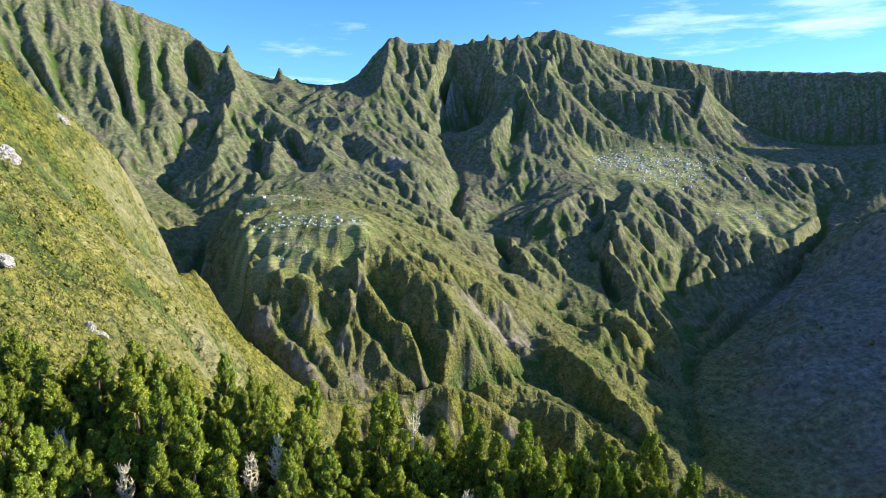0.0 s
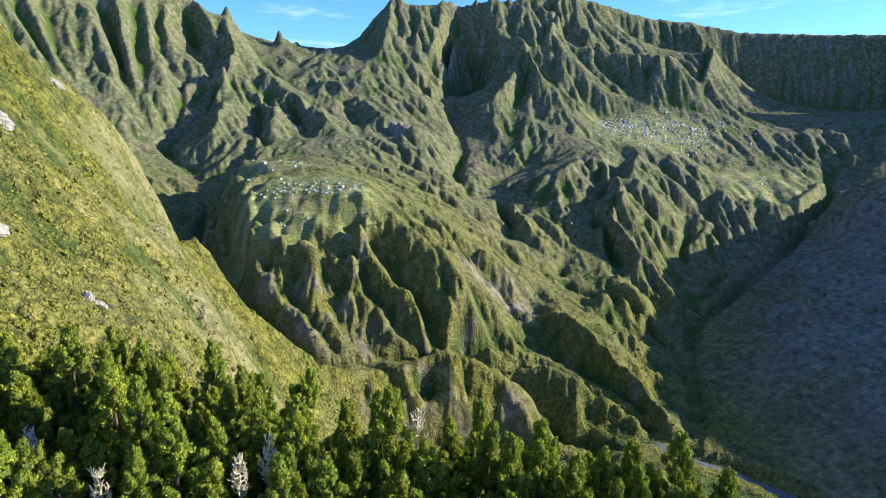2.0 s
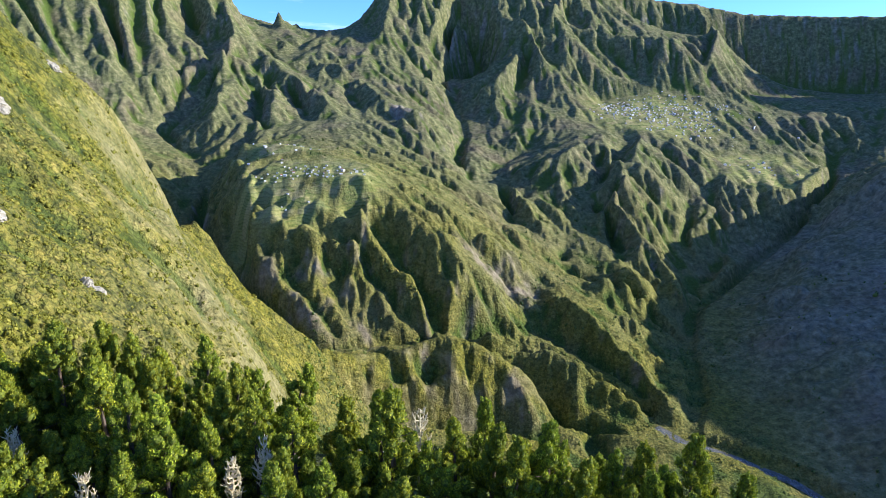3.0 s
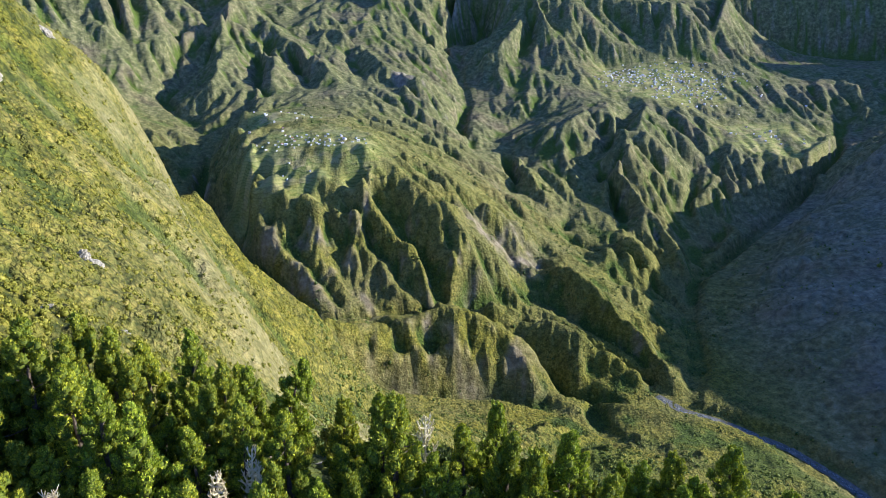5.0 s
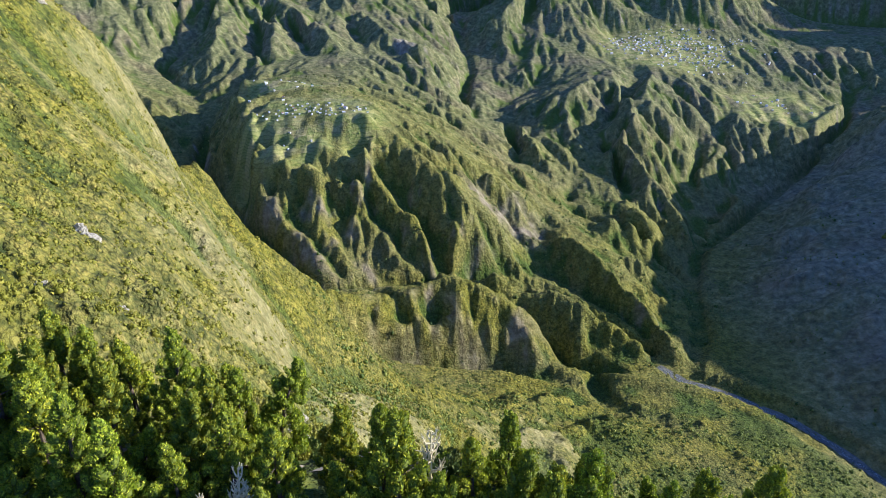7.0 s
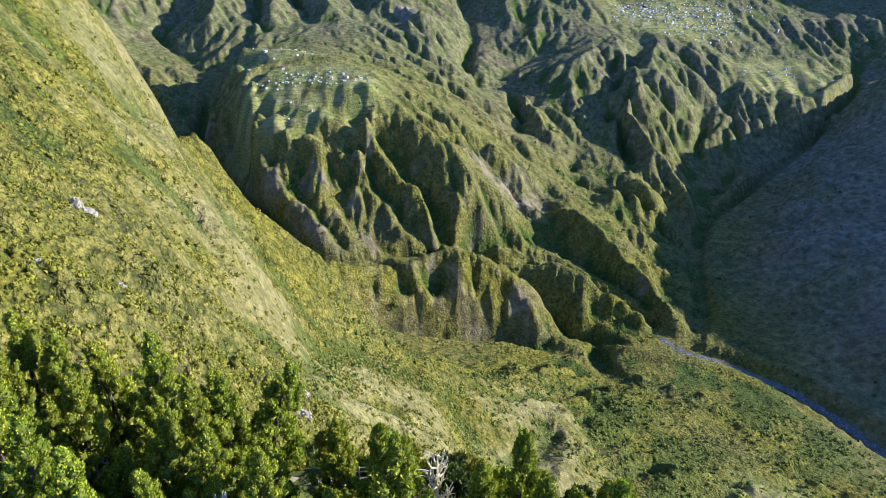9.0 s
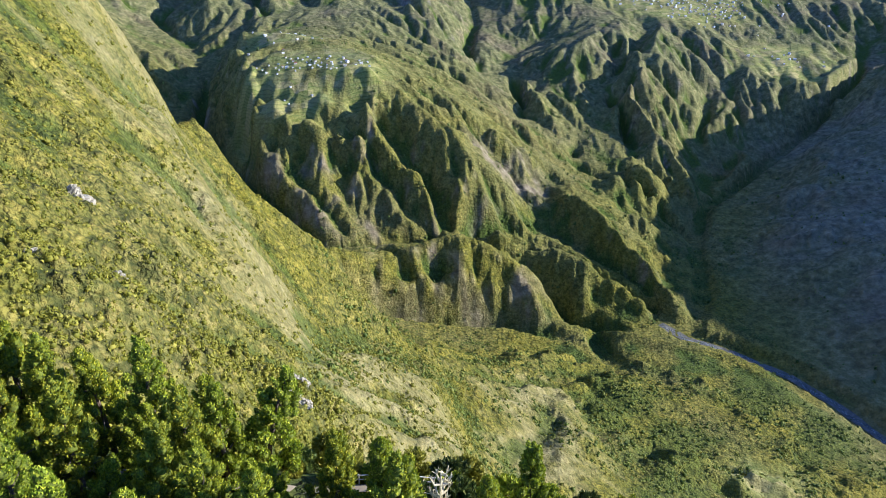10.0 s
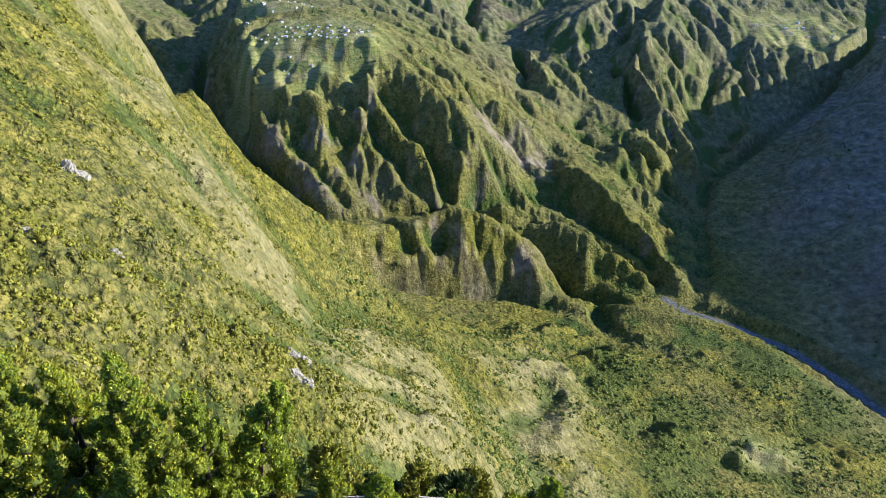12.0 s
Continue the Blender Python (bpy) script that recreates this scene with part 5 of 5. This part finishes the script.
crag(-204, 282, 8, 5, 6, "small pale boulder on the scrub slope")
crag(-307, 509, 10, 6, 7, "small pale boulder on the scrub slope")


# ---- bleached dead trees among the conifers ----
def dead_tree(x, y, top, seed):
    rng = np.random.default_rng(seed)
    base = float(land_height(x, y)[0]) - 0.2
    h = max(top - base, 5.0)
    tree = new("dead_tree")
    bm = bmesh.new()
    bend = rng.normal(0, 0.25, 2)
    spine = [Vector((bend[0] * math.sin(3 * k), bend[1] * math.sin(2 * k), h * k)) for k in np.linspace(0, 1, 8)]
    tube(bm, spine, [0.19 * (1 - 0.85 * k) + 0.03 for k in np.linspace(0, 1, 8)], 7)
    part("trunk", bm, M_DEAD, tree)
    for k in range(30):
        f = rng.uniform(0.5, 0.98)
        a = k * 2.4 + rng.normal(0, 0.3)
        out = (1.15 - f) * h * 0.15 * rng.uniform(0.6, 1.1) + 0.3
        i = min(int(f * 7), 6)
        root = spine[i].lerp(spine[i + 1], f * 7 - i)
        way = Vector((math.cos(a), math.sin(a), 0))
        bm = bmesh.new()
        elbow, tip = root + way * out * 0.6 + Vector((0, 0, 0.15 * out)), root + way * out + Vector((0, 0, out * rng.uniform(0.7, 1.3)))
        tube(bm, [root, elbow, tip], [0.085, 0.065, 0.03], 5)
        for s in range(4):
            q = elbow.lerp(tip, rng.uniform(0.1, 0.7))
            tube(bm, [q, q + Vector((rng.normal(0, 0.2), rng.normal(0, 0.2), rng.uniform(0.25, 0.6)))], [0.045, 0.02], 4)
        part("branch", bm, M_DEAD, tree)
    tree.matrix_basis = pose(x, y, base)
    return tagged(tree, "leafless bleached dead tree with upswept branches", "dead tree", "dead trees in the grove")


for k, (x, y, top) in enumerate(DEAD_TREES):
    dead_tree(x, y, top, 300 + k)


# ---- the footpath along the lip of the shoulder: handrail, shrubs and thin trees ----
def shrub_kind(name, height, width, count, per, mat, seed, bare=0.0):
    """A shrub or small open-crowned tree: stems, and loose leafy clumps."""
    rng = np.random.default_rng(seed)
    bush = new(name)
    centres, axes, radii, lengths = [], [], [], []
    for k in range(5):
        a = k * 1.26 + rng.normal(0, 0.3)
        bm = bmesh.new()
        top = Vector((math.cos(a) * width * 0.33, math.sin(a) * width * 0.33, height * rng.uniform(0.7, 0.95)))
        tube(bm, [Vector((0, 0, -0.4)), top * 0.45 + Vector((0, 0, 0.1)), top], [0.05 + 0.012 * height, 0.03 + 0.006 * height, 0.012], 5)
        part("stem", bm, M_BARK, bush)
    for k in range(count):
        a, f = k * 2.39996 + rng.normal(0, 0.4), rng.uniform(bare, 1.0)
        r = width * 0.5 * math.sqrt(rng.uniform(0.1, 1)) * math.sqrt(max(0.05, 1 - (max(f - 0.45, 0) / 0.6) ** 2))
        centres.append((math.cos(a) * r, math.sin(a) * r, height * f * 0.92))
        axes.append(Vector((math.cos(a) * 0.5, math.sin(a) * 0.5, 1)).normalized()[:])
        radii.append(rng.uniform(0.10, 0.18) * width ** 0.6 * 1.9)
        lengths.append(rng.uniform(0.10, 0.17) * width ** 0.6 * 1.6)
    me = clump_mesh("foliage", centres, axes, radii, lengths, per, rng)
    me.materials.append(mat)
    leaves = new("foliage", me)
    leaves.parent = bush
    return bush


def plant_lip():
    rng = np.random.default_rng(91)
    small = [tagged(shrub_kind("shrub", 1.3, 1.9, 22, 34, M_SCRUB, 1), "low yellow-green shrub beside the footpath", "shrub", "shrubs on the lip"),
             tagged(shrub_kind("shrub", 1.9, 2.4, 26, 34, M_LEAF, 2), "round fresh green shrub beside the footpath", "shrub", "shrubs on the lip"),
             tagged(shrub_kind("shrub", 1.6, 2.8, 26, 34, M_WOOD, 3), "spreading olive shrub beside the footpath", "shrub", "shrubs on the lip")]
    placed, tries = [], 0
    while len(placed) < 90 and tries < 4000:
        tries += 1
        x, y = rng.uniform(-46, 26), rng.uniform(65, 84)
        lip = 82 - 0.35 * max(x, 0)
        if y > lip or any((x - a) ** 2 + (y - b) ** 2 < 1.35 ** 2 for a, b in placed) or abs(y - path_line(x)) < 1.2 or (y < 69 and x < -12 and rng.uniform() < 0.6):
            continue
        placed.append((x, y))
    for k, (x, y) in enumerate(placed):
        m = pose(x, y, float(land_height(x, y)[0]), 0, 0, rng.uniform(0, 360)) @ Matrix.Scale(rng.uniform(0.7, 1.25), 4)
        if k < 3:
            small[k].matrix_basis = m
        else:
            copy_thing(small[k % 3], pose(0, 0, 0)).matrix_basis = m
    tall = [tagged(shrub_kind("small_tree", 4.6, 3.0, 30, 38, M_WOOD, 5, 0.35), "thin-crowned small tree at the cliff edge", "tree", "small trees on the lip"),
            tagged(shrub_kind("small_tree", 5.4, 3.4, 30, 38, M_SCRUB, 6, 0.4), "open yellow-green small tree at the cliff edge", "tree", "small trees on the lip")]
    for k, (x, y) in enumerate(((-11, 79), (-6, 77.5), (-17, 79.5), (-1, 77), (5, 75), (-24, 79), (10, 72), (-14, 76.5))):
        m = pose(x, y, float(land_height(x, y)[0]) - 0.2, 0, 0, 47 * k) @ Matrix.Scale(0.85 + 0.05 * (k % 4), 4)
        if k < 2:
            tall[k].matrix_basis = m
        else:
            copy_thing(tall[k % 2], pose(0, 0, 0)).matrix_basis = m


def path_line(x):
    return 69.5 + 1.6 * math.sin(0.11 * x + 0.6) + 0.03 * x


def footpath():
    bm = bmesh.new()
    rows = []
    for x in np.linspace(-40, 16, 90):
        y = path_line(x)
        rows.append([bm.verts.new((x, y + d, float(land_height(x, y + d)[0]) + 0.12)) for d in (-0.6, 0.0, 0.6)])
    for a, b in zip(rows, rows[1:]):
        for k in range(2):
            bm.faces.new((a[k], b[k], b[k + 1], a[k + 1]))
    me = bpy.data.meshes.new("footpath")
    bm.to_mesh(me)
    bm.free()
    me.materials.append(M_PATH)
    tagged(new("footpath", me), "narrow trodden earth path along the cliff edge", "path", kind="structure")


def handrail(x0, x1, label):
    """Posts and two rails along the path's outer side."""
    rail = new("handrail")
    spots = [(x, path_line(x) + 0.85) for x in np.linspace(x0, x1, max(2, int(abs(x1 - x0) / 1.4) + 1))]
    tops = [Vector((x, y, float(land_height(x, y)[0]))) for x, y in spots]
    for p in tops:
        bm = bmesh.new()
        tube(bm, [p + Vector((0, 0, -0.3)), p + Vector((0, 0, 1.12))], [0.065, 0.055], 8)
        part("post", bm, M_RAIL, rail)
    for h in (0.55, 1.02):
        bm = bmesh.new()
        tube(bm, [p + Vector((0, 0, h)) for p in tops], [0.05] * len(tops), 6)
        part("rail", bm, M_RAIL, rail)
    return tagged(rail, label, "handrail", "handrails by the path")


footpath()
handrail(-11.5, -7.2, "weathered pale wooden handrail beside the footpath")
handrail(-5.4, -2.6, "weathered wooden handrail beside the footpath")
plant_lip()
